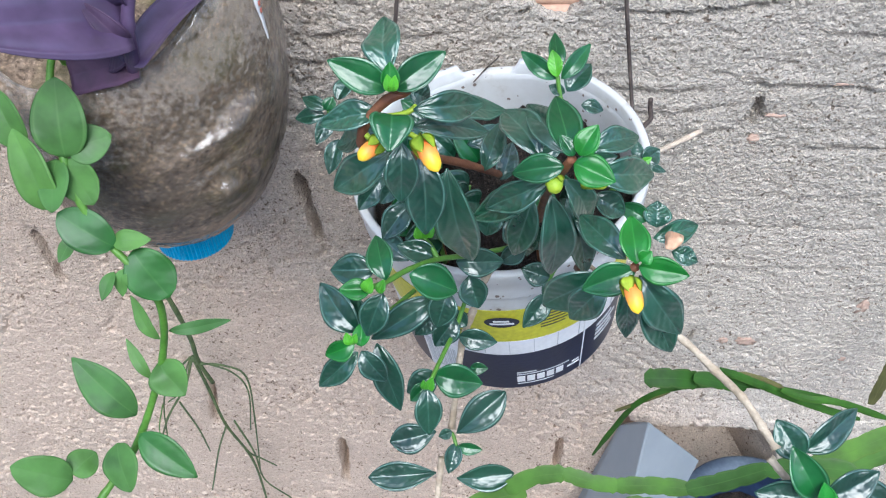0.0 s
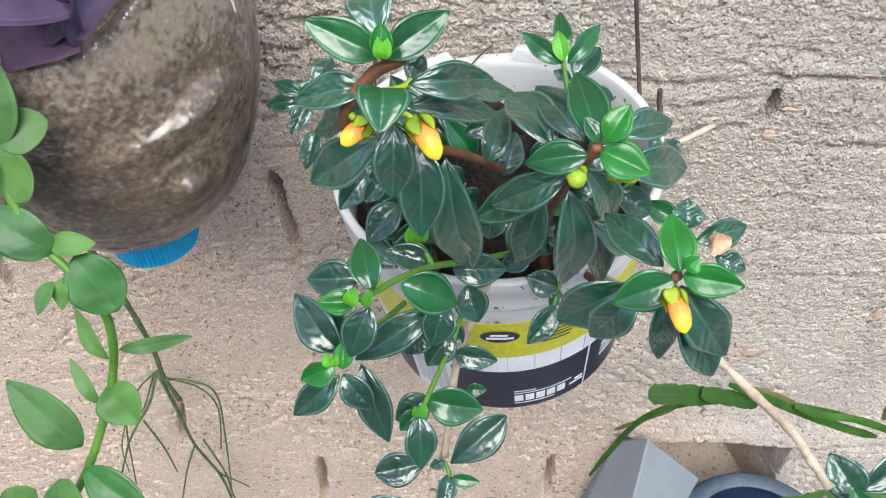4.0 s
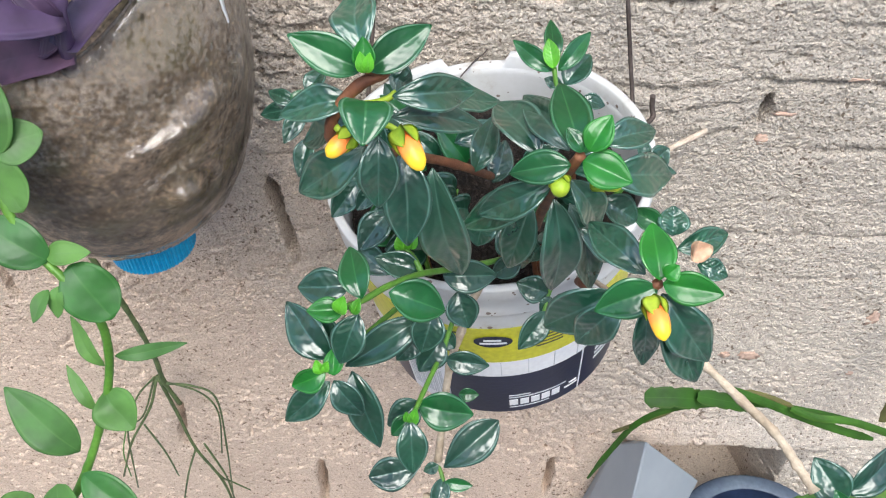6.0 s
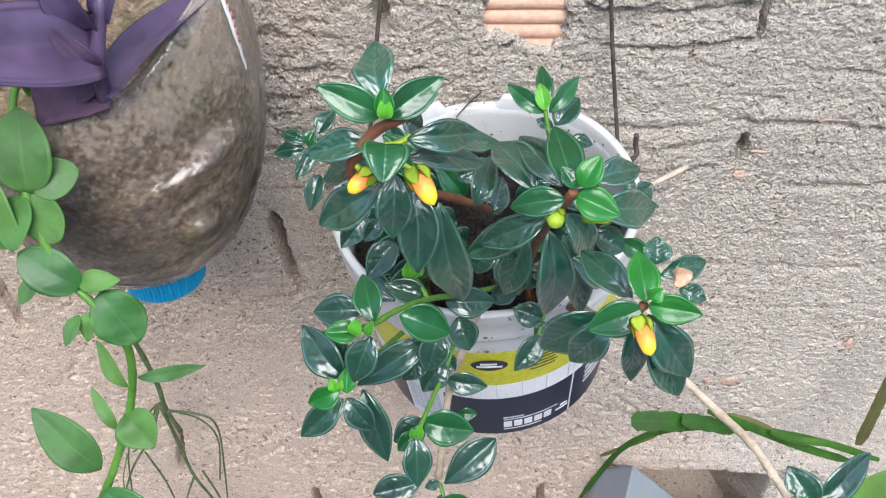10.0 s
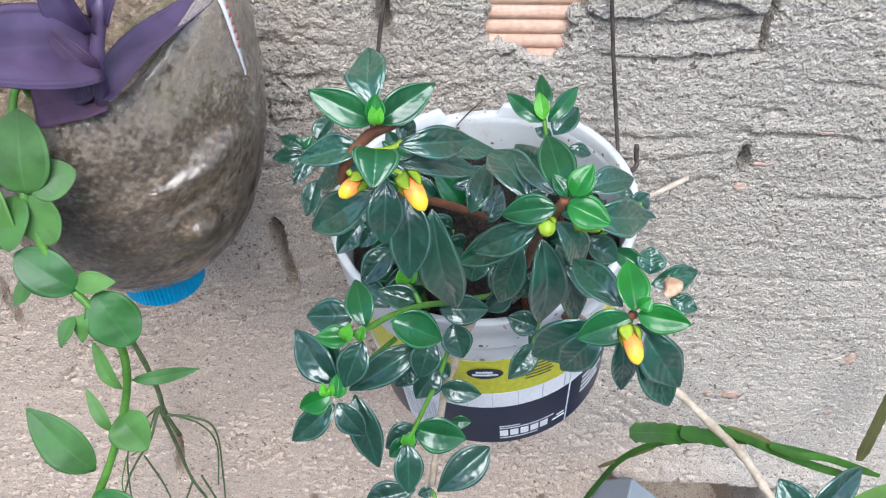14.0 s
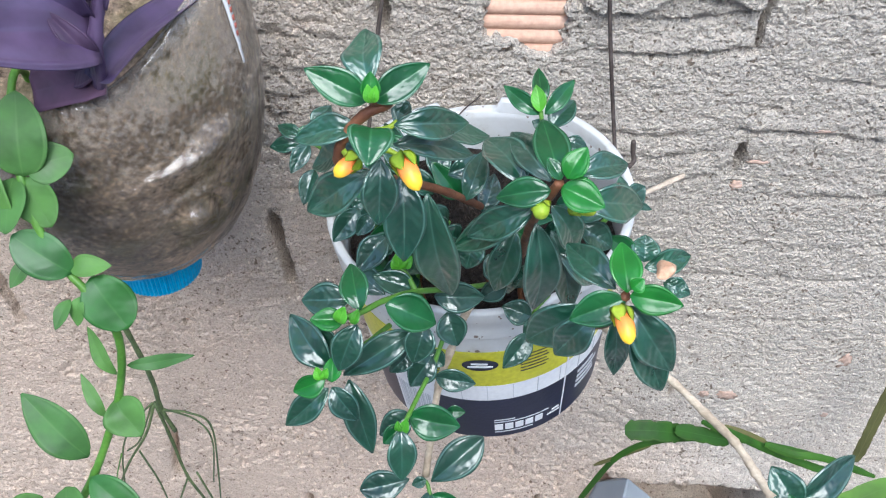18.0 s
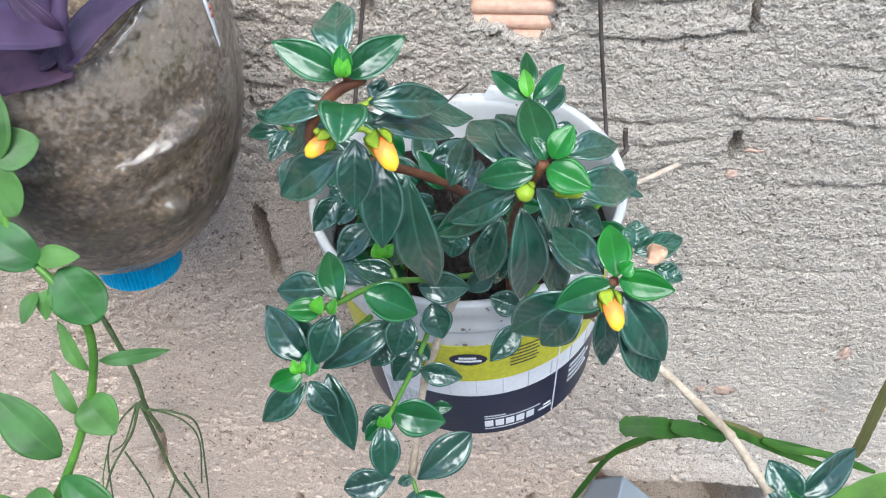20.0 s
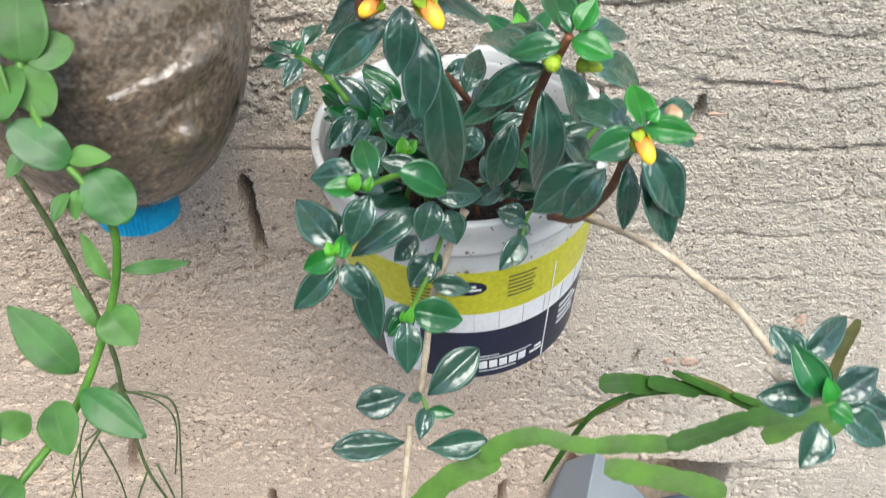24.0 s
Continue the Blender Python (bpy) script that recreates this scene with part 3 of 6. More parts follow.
# long rough grooves where a ridge of mortar overhangs: z, from x, to x, depth
GROOVES = [(1.259, 0.09, 0.205, 0.0040), (1.212, 0.07, 0.50, 0.0046), (1.196, 0.10, 0.190, 0.0036), (1.180, 0.115, 0.19, 0.0026), (1.165, -0.50, -0.03, 0.0038),
           (1.166, 0.205, 0.50, 0.0040), (1.128, 0.20, 0.50, 0.0022), (1.098, 0.14, 0.50, 0.0022), (1.248, -0.12, 0.03, 0.0034), (1.232, -0.10, 0.0, 0.0026),
           (1.268, -0.10, -0.01, 0.0030), (1.060, 0.12, 0.50, 0.0018), (0.842, 0.15, 0.42, 0.0065), (1.282, 0.10, 0.20, 0.0038), (1.246, 0.21, 0.5, 0.0024)]


def coat_height(x, z):
    """How far the mortar stands out from the brick faces."""
    right = np.clip((x + 0.05 + 0.9 * (z - 1.12)) / 0.25, 0, 1)
    h = 0.005 + 0.0024 * fbm(x, z, 9, 9, 3, 3)
    h = h + right * (0.0009 * fbm(x, z, 12, 40, 11, 3) + 0.0003 * np.abs(fbm(x, z, 40, 90, 21, 3)))
    h = h + (1 - right) * (0.0011 * fbm(x, z, 30, 34, 31, 4))
    # overlapping smears: steps with a crisp lower edge
    flow = fbm(x, z, 9, 24, 205, 4) * 5.0 + 1.6 * z * 10
    part_of = flow - np.floor(flow)
    h = h + (0.04 + 0.40 * right) * 0.0013 * (np.clip(part_of / 0.10, 0, 1) - part_of)
    crust = fbm(x, z, 190, 260, 41, 2)
    h = h + (0.0004 + 0.0003 * right) * crust + (0.0006 + 0.0008 * right) * np.clip((z - 0.92) / 0.22, 0.55, 1) * np.abs(fbm(x, z, 360, 460, 45, 2))
    # sand grains standing on it, lying a little along the courses, worn smoother low down
    worn_low = np.clip((z - 0.92) / 0.22, 0.5, 1)
    h = h + worn_low * (0.0006 + 0.0005 * right) * value_noise(x, z, 430, 560, 47)
    pit = fbm(x, z, 120, 150, 51, 2)
    h = h - 0.0012 * np.clip(pit - 0.30, 0, 1) * 4
    grit = value_noise(x, z, 260, 260, 207)
    h = h - (1 - right) * 0.0030 * np.clip(grit - 0.38, 0, 1) * 8 - 0.0016 * np.clip(-grit - 0.40, 0, 1) * 8
    # crumbly patches on the smoother part, thick with pits
    patch = np.clip(0.25 + 3.2 * fbm(x, z, 14, 14, 261, 2) + 1.2 * np.exp(-((x + 0.10) / 0.06) ** 2 - ((z - 1.06) / 0.07) ** 2), 0.06, 1.0) * (1 - right)
    pock = fbm(x, z, 190, 230, 271, 2)
    h = h - patch * 0.0130 * np.clip(pock - 0.16, 0, 0.35) + patch * 0.0022 * np.clip(-pock - 0.12, 0, 0.4)
    wob = 0.0045 * fbm(x, z * 0, 22, 1, 61, 4)
    for k, (gz, x0, x1, deep) in enumerate(GROOVES):
        dz = z - gz - wob * (1 + 0.3 * math.sin(k)) - 0.004 * fbm(x, z * 0 + k, 9, 1, 71 + k, 2)
        ends = np.clip((x - x0) / 0.02, 0, 1) * np.clip((x1 - x) / 0.02, 0, 1)
        worn = np.clip(0.75 + 1.5 * fbm(x, z * 0 + 3 * k, 40, 1, 91 + k, 3), 0.1, 1.2)
        h = h - 0.60 * ends * worn * deep * np.where(dz > 0, np.exp(-(dz / 0.0012) ** 2), np.exp(-(dz / 0.0032) ** 2))
        h = h + ends * worn * 0.28 * deep * np.exp(-((dz - 0.0050) / 0.0045) ** 2)
    # a fat lip of mortar over a broken hollow, low on the right
    lip = np.clip((x - 0.150) / 0.03, 0, 1) * np.clip((0.40 - x) / 0.08, 0, 1)
    edge = 0.874 + 0.008 * fbm(x, z * 0, 18, 1, 311, 3) - 0.10 * np.clip(x - 0.25, 0, 1)
    h = h + lip * np.where(z > edge, 0.0090 * np.exp(-((z - edge) / 0.026) ** 2), 0.0)
    hole = np.clip((x - 0.160) / 0.012, 0, 1) * np.clip((0.305 - x) / 0.02, 0, 1) * np.clip((edge - z) / 0.003, 0, 1) * np.clip((z - 0.735) / 0.010, 0, 1)
    h = h - 0.072 * hole * (1 + 0.3 * fbm(x, z, 40, 40, 317, 3))
    # an upper layer of mortar that ends in a scalloped edge
    over = np.clip((x - 0.085) / 0.01, 0, 1) * np.clip((0.192 - x) / 0.01, 0, 1)
    hem = 1.2835 + 0.030 * np.abs(fbm(x, z * 0, 24, 1, 331, 2)) - 0.10 * (x - 0.12) ** 2
    h = h + over * 0.0042 * np.clip((z - hem) / 0.0012, 0, 1) * np.exp(-np.clip(z - hem, 0, 1) / 0.05)
    for bx, bz, rx, rz in BARE:
        e = np.sqrt(((x - bx) / rx) ** 2 + ((z - bz) / rz) ** 2) + 0.40 * fbm(x, z, 110, 110, 131, 3)
        h = np.where(e < 1.12, np.minimum(h, -0.004 + 0.012 * np.clip((e - 0.95) / 0.17, 0, 1)), h)
    for gx, z0, z1, w, lean in GAPS:
        dx = x - gx - lean * (z - (z0 + z1) / 2) - 0.0028 * fbm(x * 0, z, 1, 45, 151, 3)
        half = w / 2 * (1 + 0.5 * fbm(x * 0 + gx, z, 3, 140, 171, 2)) * np.clip(np.minimum(z - z0, z1 - z) / 0.006, 0, 1) ** 0.5
        h = np.where(np.abs(dx) < half, -0.110, h - 0.002 * np.exp(-(dx / 0.006) ** 2) * (z > z0 - 0.004) * (z < z1 + 0.004))
    d = np.hypot(x + 0.155, z - 1.042)
    return np.where(d < 0.0034, -0.03, h)


def build_wall():
    wall = thing("wall_north", (0, BRICK_Y, 0), "rough brick wall smeared with grey-beige cement mortar", "wall", kind="structure")
    bm = bmesh.new()
    box(bm, -4.0, 4.0, 0.56, 0.68, 0.0, 2.8)
    part("core", bm, M_COAT, wall, soft=False)
    x0, x1, z0, z1, step = -0.50, 0.50, 0.66, 1.325, 0.00085
    xs, zs = np.arange(x0, x1 + step / 2, step), np.arange(z0, z1 + step / 2, step)
    gx, gz = np.meshgrid(xs, zs)
    h = coat_height(gx, gz)
    y = BRICK_Y - h
    # mortar slumps: crests sag a little
    gzz = gz - 0.35 * np.clip(h - 0.006, 0, 0.006)
    verts = np.stack([gx, y, gzz], -1).reshape(-1, 3)
    nx, nz = len(xs), len(zs)
    a = (np.arange(nz - 1)[:, None] * nx + np.arange(nx - 1)[None, :]).ravel()
    faces = np.stack([a, a + 1, a + nx + 1, a + nx], -1)
    me = bpy.data.meshes.new("mortar_coat")
    me.vertices.add(len(verts)), me.vertices.foreach_set("co", verts.astype(np.float32).ravel())
    me.loops.add(faces.size), me.loops.foreach_set("vertex_index", faces.astype(np.int32).ravel())
    me.polygons.add(len(faces)), me.polygons.foreach_set("loop_start", np.arange(0, faces.size, 4, dtype=np.int32))
    me.update(calc_edges=True)
    me.materials.append(M_COAT)
    smooth(me)
    part("mortar_coat", me, M_COAT, wall)
    # the plain rest of the wall round it
    bm = bmesh.new()
    box(bm, -4.0, 0 + x0, 0.431, 0.56, 0.0, 2.8)
    box(bm, x1, 4.0, 0.431, 0.56, 0.0, 2.8)
    box(bm, x0, x1, 0.431, 0.56, z1, 2.8)
    box(bm, x0, x1, 0.431, 0.56, 0.0, z0)
    part("mortar_surround", bm, M_COAT, wall, soft=False)
    # chips of red brick caught in the mortar: x, z, half width, half height
    for cx, cz, rx, rz in ((0.2390, 0.9765, 0.0075, 0.0042), (0.2215, 0.9775, 0.0040, 0.0030), (0.3150, 1.0165, 0.0040, 0.0080), (0.318, 0.955, 0.003, 0.003), (0.3165, 1.195, 0.003, 0.002),
                           (0.2002, 1.1729, 0.0040, 0.0036), (0.2090, 1.1910, 0.0065, 0.0013), (0.2404, 1.2134, 0.0060, 0.0010)):
        bm = bmesh.new()
        bmesh.ops.create_icosphere(bm, subdivisions=3, radius=1.0)
        for v in bm.verts:
            v.co *= 1 + 0.8 * noise.noise(v.co * 2.3 + Vector((cx * 90, 0, cz * 90)))
            v.co = Vector((v.co.x * rx, v.co.y * 0.0010, v.co.z * rz))
        chip = part("brick_chip", bm, M_CHIP, wall)
        face = float(coat_height(np.array([[cx]]), np.array([[cz]]))[0, 0])
        chip.matrix_basis = Matrix.Translation((cx, BRICK_Y - face, cz))
    # hollow bricks with ribbed faces
    bm = bmesh.new()
    half, rib = PITCH / 2 - 0.009, 0.0083
    rows = []
    for k in range(int((COURSE - 0.008) / rib * 6) + 1):
        z = -COURSE / 2 + 0.004 + k * rib / 6
        rows.append((z, 0.0022 * (1 - abs(math.sin(math.pi * k / 6)) ** 0.7)))
    left = [bm.verts.new((-half, d, z)) for z, d in rows]
    right = [bm.verts.new((half, d, z)) for z, d in rows]
    for i in range(len(rows) - 1):
        bm.faces.new((left[i], right[i], right[i + 1], left[i + 1]))
    bl, br = [bm.verts.new((-half, 0.06, rows[0][0])), bm.verts.new((-half, 0.06, rows[-1][0]))], [bm.verts.new((half, 0.06, rows[0][0])), bm.verts.new((half, 0.06, rows[-1][0]))]
    bm.faces.new(left + [bl[1], bl[0]])
    bm.faces.new(right[::-1] + [br[0], br[1]])
    bm.faces.new((left[-1], right[-1], br[1], bl[1]))
    bm.faces.new((left[0], bl[0], br[0], right[0]))
    first = None
    for row in range(-4, 2):
        shift = {1: 0.0955, 0: 0.0955, -1: 0.0205, -2: 0.0985, -3: 0.0075, -4: 0.0985}[row]
        for col in range(-3, 4):
            if row in (-3, -2) and col == 1:
                continue  # broken out behind the hollow
            at = Matrix.Translation((shift + col * PITCH, BRICK_Y, JOINT + (row + 0.5) * COURSE))
            if first is None:
                ob = part("brick", bm, M_BRICK, wall, soft=False)
                first = ob.data
            else:
                ob = part("brick", first, M_BRICK, wall)
            ob.matrix_basis = at
    return wall


build_wall()


def build_ground():
    bm = bmesh.new()
    box(bm, -40, 40, -40, 0.5, -0.3, 0.0)
    ob = part("ground", bm, M_GROUND, None, soft=False)
    tagged(ob, "plain grey concrete yard floor below the wall", "ground", kind="structure")


build_ground()


def build_added_wall():
    """A plain unseen wall added behind the way that the camera looks, to block low sky and give pale reflections."""
    bm = bmesh.new()
    box(bm, -6.0, 6.0, -2.2, -2.0, 0.0, 2.9)
    tagged(part("added_wall_south", bm, M_PLASTER, None, soft=False), "plain white unseen wall added opposite to shape light and reflections", "wall", kind="structure")


build_added_wall()

# ---- the hanging bucket ----
B_H, B_FOOT, B_R0, B_R1 = 0.1390, 0.0150, 0.0615, 0.0715
# hung a little askew: it leans about the middle of its rim
BUCKET = Matrix.Translation((0.045, 0.3480, 1.2307)) @ Matrix.Rotation(radians(-4.3), 4, "Y") @ Matrix.Rotation(radians(6.0), 4, "X") @ Matrix.Translation((0, 0, -B_H))
PRINT_TURN = -14.5


def on_bucket(a, z, out=0.0):
    """A place on the bucket's side: a in degrees round from the front towards the right, z from its foot."""
    r = B_R0 + (B_R1 - B_R0) * z / B_H + out
    a += PRINT_TURN
    return Vector((r * math.sin(radians(a)), -r * math.cos(radians(a)), z))


def band(a0, a1, z0, z1, out, slope=0.0, steps=0, thick=0.0003):
    """A printed piece: a thin curved sheet on the bucket's side."""
    steps = steps or max(2, int((a1 - a0) / 1.5))
    bm = bmesh.new()
    cols = []
    for i in range(steps + 1):
        a = a0 + (a1 - a0) * i / steps
        dz = slope * (a - (a0 + a1) / 2)
        cols.append([bm.verts.new(on_bucket(a, z + dz, o)) for z, o in ((z0, out), (z1, out), (z1, out - thick), (z0, out - thick))])
    for p, q in zip(cols, cols[1:]):
        for k in range(4):
            bm.faces.new((p[k], q[k], q[(k + 1) % 4], p[(k + 1) % 4]))
    bm.faces.new(cols[0]), bm.faces.new(cols[-1][::-1])
    return bm


def build_bucket():
    b = thing("hanging_bucket", (0.045, 0.3625, 1.0925), "white plastic bucket with yellow and navy label hung on wall", "bucket")
    b.matrix_basis = BUCKET

    def put(name, bm, material, parent=None, label="", soft=True):
        ob = part(name, bm, material, None, label, soft and parent is None)
        ob.parent = parent or b
        return ob
    t = 0.0016
    foot = B_R0 + (B_R1 - B_R0) * B_FOOT / B_H
    prof = [(0.002, B_FOOT + 0.003), (foot - 0.004, B_FOOT + 0.003), (foot - 0.002, B_FOOT), (foot, B_FOOT + 0.002)]
    prof += [(B_R0 + (B_R1 - B_R0) * k / 12, B_H * k / 12) for k in range(2, 12)]
    prof += [(B_R1 - 0.0008, B_H - 0.0072), (B_R1 - 0.0010, B_H - 0.0068), (B_R1 - t, B_H - 0.0072)]
    prof += [(B_R0 + (B_R1 - B_R0) * k / 12 - t, B_H * k / 12) for k in range(11, 1, -1)] + [(foot - t - 0.001, B_FOOT + 0.0045), (0.002, B_FOOT + 0.0045)]
    body = put("body", lathe(prof, 96), M_WHITE, label="white plastic body with soil stains")
    # the lip, torn away in one place at the back
    bm = bmesh.new()
    lip = [(B_R1 - 0.001, B_H - 0.021), (B_R1 + 0.0008, B_H - 0.0205), (B_R1 + 0.0013, B_H - 0.0190), (B_R1 + 0.0009, B_H - 0.0170), (B_R1 + 0.0012, B_H - 0.009),
           (B_R1 + 0.0022, B_H - 0.0075), (B_R1 + 0.0026, B_H - 0.001), (B_R1 + 0.0022, B_H + 0.0006), (B_R1 - 0.0006, B_H + 0.0004), (B_R1 - 0.0016, B_H - 0.001), (B_R1 - 0.0018, B_H - 0.012)]
    cols = []
    for k in range(145):
        a = radians(-90 + 360 * k / 144)
        deg = (360 * k / 144) % 360
        torn = 0.0062 if 172 < deg < 196 else 0.0
        cols.append([bm.verts.new((r * math.cos(a), r * math.sin(a), min(z, B_H - torn))) for r, z in lip])
    for p, q in zip(cols, cols[1:]):
        for k in range(len(lip) - 1):
            bm.faces.new((p[k], q[k], q[k + 1], p[k + 1]))
    bmesh.ops.remove_doubles(bm, verts=bm.verts, dist=1e-6)
    put("rim", bm, M_WHITE, label="thick stepped white rim torn at the back")
    put("yellow_band", band(-95, 112, 0.0735, 0.1045, 0.0004), M_YELLOW, body, "yellow-green printed band")
    put("navy_band", band(-9, 122, B_FOOT + 0.003, 0.0585, 0.0004), M_NAVY, body, "dark navy printed band")
    put("navy_band", band(-100, -31, B_FOOT + 0.003, 0.0585, 0.0004), M_NAVY, body, "dark navy printed band")
    put("white_stripe", band(-100, 122, 0.0587, 0.0733, 0.0004), M_PRINT, body, "white printed stripe")
    for k in range(11):
        put("tile_line", band(-40 + k * 11.0, -39.7 + k * 11.0, 0.0591, 0.0729, 0.0007, steps=1), M_GREYPRINT, body)
    put("barcode_field", band(-31, -9, B_FOOT + 0.003, 0.0585, 0.0005), M_PRINT, body)
    for k in range(16):
        put("barcode_bar", band(-29.0 + k * 1.15, -29.0 + k * 1.15 + (0.32 + 0.22 * (k % 3)), 0.026, 0.054, 0.0007, steps=1), M_GREYPRINT, body)
    put("divider_line", band(51.2, 51.9, B_FOOT + 0.004, 0.0950, 0.0008, steps=1), M_PRINT, body)
    # lettering as plain bars of its size
    for k in range(5):
        a = 17.5 + k * 4.9
        put("letter_bar", band(a, a + 3.9, 0.0260, 0.0320, 0.0008, steps=2), M_PRINT, body)
    put("underline_bar", band(17.5, 36.0, 0.0233, 0.0239, 0.0008), M_GREYPRINT, body)
    put("text_bar", band(17.5, 27.0, 0.0365, 0.0372, 0.0008), M_GREYPRINT, body)
    put("text_bar", band(17.5, 44.0, 0.0342, 0.0348, 0.0008), M_GREYPRINT, body)
    for k in range(2):
        put("arrow_bar", band(43.5 + k * 2.5, 50.5 - k * 0.5, 0.0270 + k * 0.0032, 0.0283 + k * 0.0032, 0.0008), M_PRINT, body)
    for z, a1 in ((0.0540, 72), (0.0490, 76), (0.0442, 73), (0.0394, 75)):
        put("text_bar", band(60, a1, z - 0.0022, z, 0.0008), M_GREYPRINT, body)
    for k in range(8):
        put("text_bar", band(-11, 0 - 1.5 * (k % 3), 0.0995 - k * 0.0027, 0.1002 - k * 0.0027, 0.0008), M_DARKPRINT, body)
    put("oval_badge", oval(13.0, 0.0940, 7.2, 0.0050, 0.0009), M_NAVY, body, "navy oval badge")
    put("badge_bar", band(9.5, 16.0, 0.0947, 0.0959, 0.0012), M_PRINT, body)
    put("badge_bar", band(8.0, 18.0, 0.0922, 0.0934, 0.0012), M_PRINT, body)
    for k in range(6):
        put("text_bar", band(29, 41 - (k % 2), 0.0980 - k * 0.0028, 0.0987 - k * 0.0028, 0.0008), M_DARKPRINT, body)
    return b


def oval(a0, z0, ra, rz, out):
    bm = bmesh.new()
    bm.faces.new([bm.verts.new(on_bucket(a0 + ra * math.cos(2 * math.pi * k / 28), z0 + rz * math.sin(2 * math.pi * k / 28), out)) for k in range(28)])
    return bm


def lump_disc(r, seed, rough, sides=64, rings=18, dome=0.0):
    """A disc of loose soil with an uneven top."""
    bm = bmesh.new()
    last, rnd = None, random.Random(seed)
    c = bm.verts.new((0, 0, dome))
    for i in range(1, rings + 1):
        rr = r * i / rings
        ring = []
        for k in range(sides):
            x, y = rr * math.cos(2 * math.pi * k / sides), rr * math.sin(2 * math.pi * k / sides)
            z = dome * (1 - (i / rings) ** 2) + rough * noise.fractal(Vector((x * 90 + seed, y * 90, 0)), 0.7, 2.2, 4) + rnd.uniform(-1, 1) * rough * 0.25
            ring.append(bm.verts.new((x, y, z)))
        for k in range(sides):
            if last:
                bm.faces.new((last[k], ring[k], ring[(k + 1) % sides], last[(k + 1) % sides]))
            else:
                bm.faces.new((c, ring[k], ring[(k + 1) % sides]))
        last = ring
    low = [bm.verts.new((v.co.x, v.co.y, -0.012)) for v in last]
    for k in range(sides):
        bm.faces.new((last[k], low[k], low[(k + 1) % sides], last[(k + 1) % sides]))
    bm.faces.new(low[::-1])
    return bm


bucket = build_bucket()
soil = part("bucket_soil", lump_disc(0.0665, 4, 0.006, 128, 40, dome=0.004), M_SOIL, None)
soil.matrix_basis = BUCKET @ Matrix.Translation((0, 0, B_H - 0.030))
tagged(soil, "dark damp potting soil filling the bucket", "soil")


def wire(label, points, r=0.0011):
    ob = part("hanging_wire", tube_mesh(points, r, r, M_WIRE, 8, 8, 0.0, 0.05), M_WIRE, None)
    return tagged(ob, label, "wire", "wires that hold the bucket")


# ---- bottle planter ----
BX, BY = -0.118, 0.343
# the bottle stands on its neck: radius and height
B_PROFILE = [(0.0150, 1.1830), (0.0150, 1.1930), (0.0190, 1.1965), (0.0275, 1.2005), (0.0375, 1.2075), (0.0470, 1.2190), (0.0545, 1.2330), (0.0600, 1.2480), (0.0640, 1.2650),
             (0.0662, 1.2820), (0.0668, 1.3000), (0.0662, 1.3180), (0.0650, 1.3360), (0.0640, 1.3560), (0.0635, 1.3800)]


def bottle_radius(z, a, plain=False):
    for (r0, z0), (r1, z1) in zip(B_PROFILE, B_PROFILE[1:]):
        if z0 <= z <= z1:
            r = r0 + (r1 - r0) * (z - z0) / (z1 - z0)
            break
    else:
        r = B_PROFILE[-1][0]
    # one moulded pad on the shoulder, a swelling round the belly above it, and a dent over that
    turn = (a + math.pi) % (2 * math.pi) - math.pi
    e = math.hypot((turn - 0.80) * r / 0.0140, (z - 1.249) / 0.0112)
    pad = 0.0056 * math.exp(-(e / 0.62) ** 4) - 0.0024 * math.exp(-((e - 1) / 0.24) ** 2)
    side = 0.06 + 0.94 * math.exp(-(((turn - 0.66) / 0.42) ** 4))
    at = z - 1.2755 - 0.0175 * (turn - 0.43)
    shelf = (0.5 - 0.5 * math.tanh((at - 0.0065) / 0.0022)) * math.exp(-((min(at, 0.002) - 0.002) / 0.0075) ** 2)
    belly = 0.0062 * (0.82 + 0.18 * math.sin(9 * turn)) * shelf - 0.0018 * math.exp(-((at + 0.0140) / 0.0050) ** 2)
    dent = 0.0030 * math.exp(-((turn - 0.93) / 0.20) ** 2 - ((z - 1.2985) / 0.0070) ** 2)
    seam = 0.0014 * math.exp(-((turn - 1.10) / 0.05) ** 2) * math.exp(-((z - 1.290) / 0.018) ** 2)
    curl = 0.0035 * math.exp(-max(0.0, cut(a) - z) / 0.0035)
    wrinkle = 0.0004 * noise.noise(Vector((math.cos(a) * 4, math.sin(a) * 4, z * 60))) + 0.0004 * noise.noise(Vector((math.cos(a) * 12, math.sin(a) * 12, z * 200)))
    relief = pad + side * belly - dent + seam + wrinkle
    return r - 0.0030 + 0.45 * relief if plain else r + relief - curl


def cut(a):
    """Height of the cut edge of the bottle, lower at the front."""
    d = abs((math.degrees(a) + 180) % 360 - 180)
    k = min(1.0, max(0.0, (d - 12) / 62))
    return 1.318 + 0.031 * k * k * (3 - 2 * k) + 0.0008 * math.sin(5 * a)


def bottle_shell(inset, z_low, z_top, sides=192, rows=120, plain=False):
    bm = bmesh.new()
    rings = []
    for i in range(rows + 1):
        ring = []
        for k in range(sides):
            a = 2 * math.pi * k / sides
            z = z_low + (z_top(a) - z_low) * i / rows
            r = bottle_radius(z, a, plain) - inset
            ring.append(bm.verts.new((BX + r * math.sin(a), BY - r * math.cos(a), z)))
        rings.append(ring)
    for p, q in zip(rings, rings[1:]):
        for k in range(sides):
            bm.faces.new((p[k], p[(k + 1) % sides], q[(k + 1) % sides], q[k]))
    return bm, rings


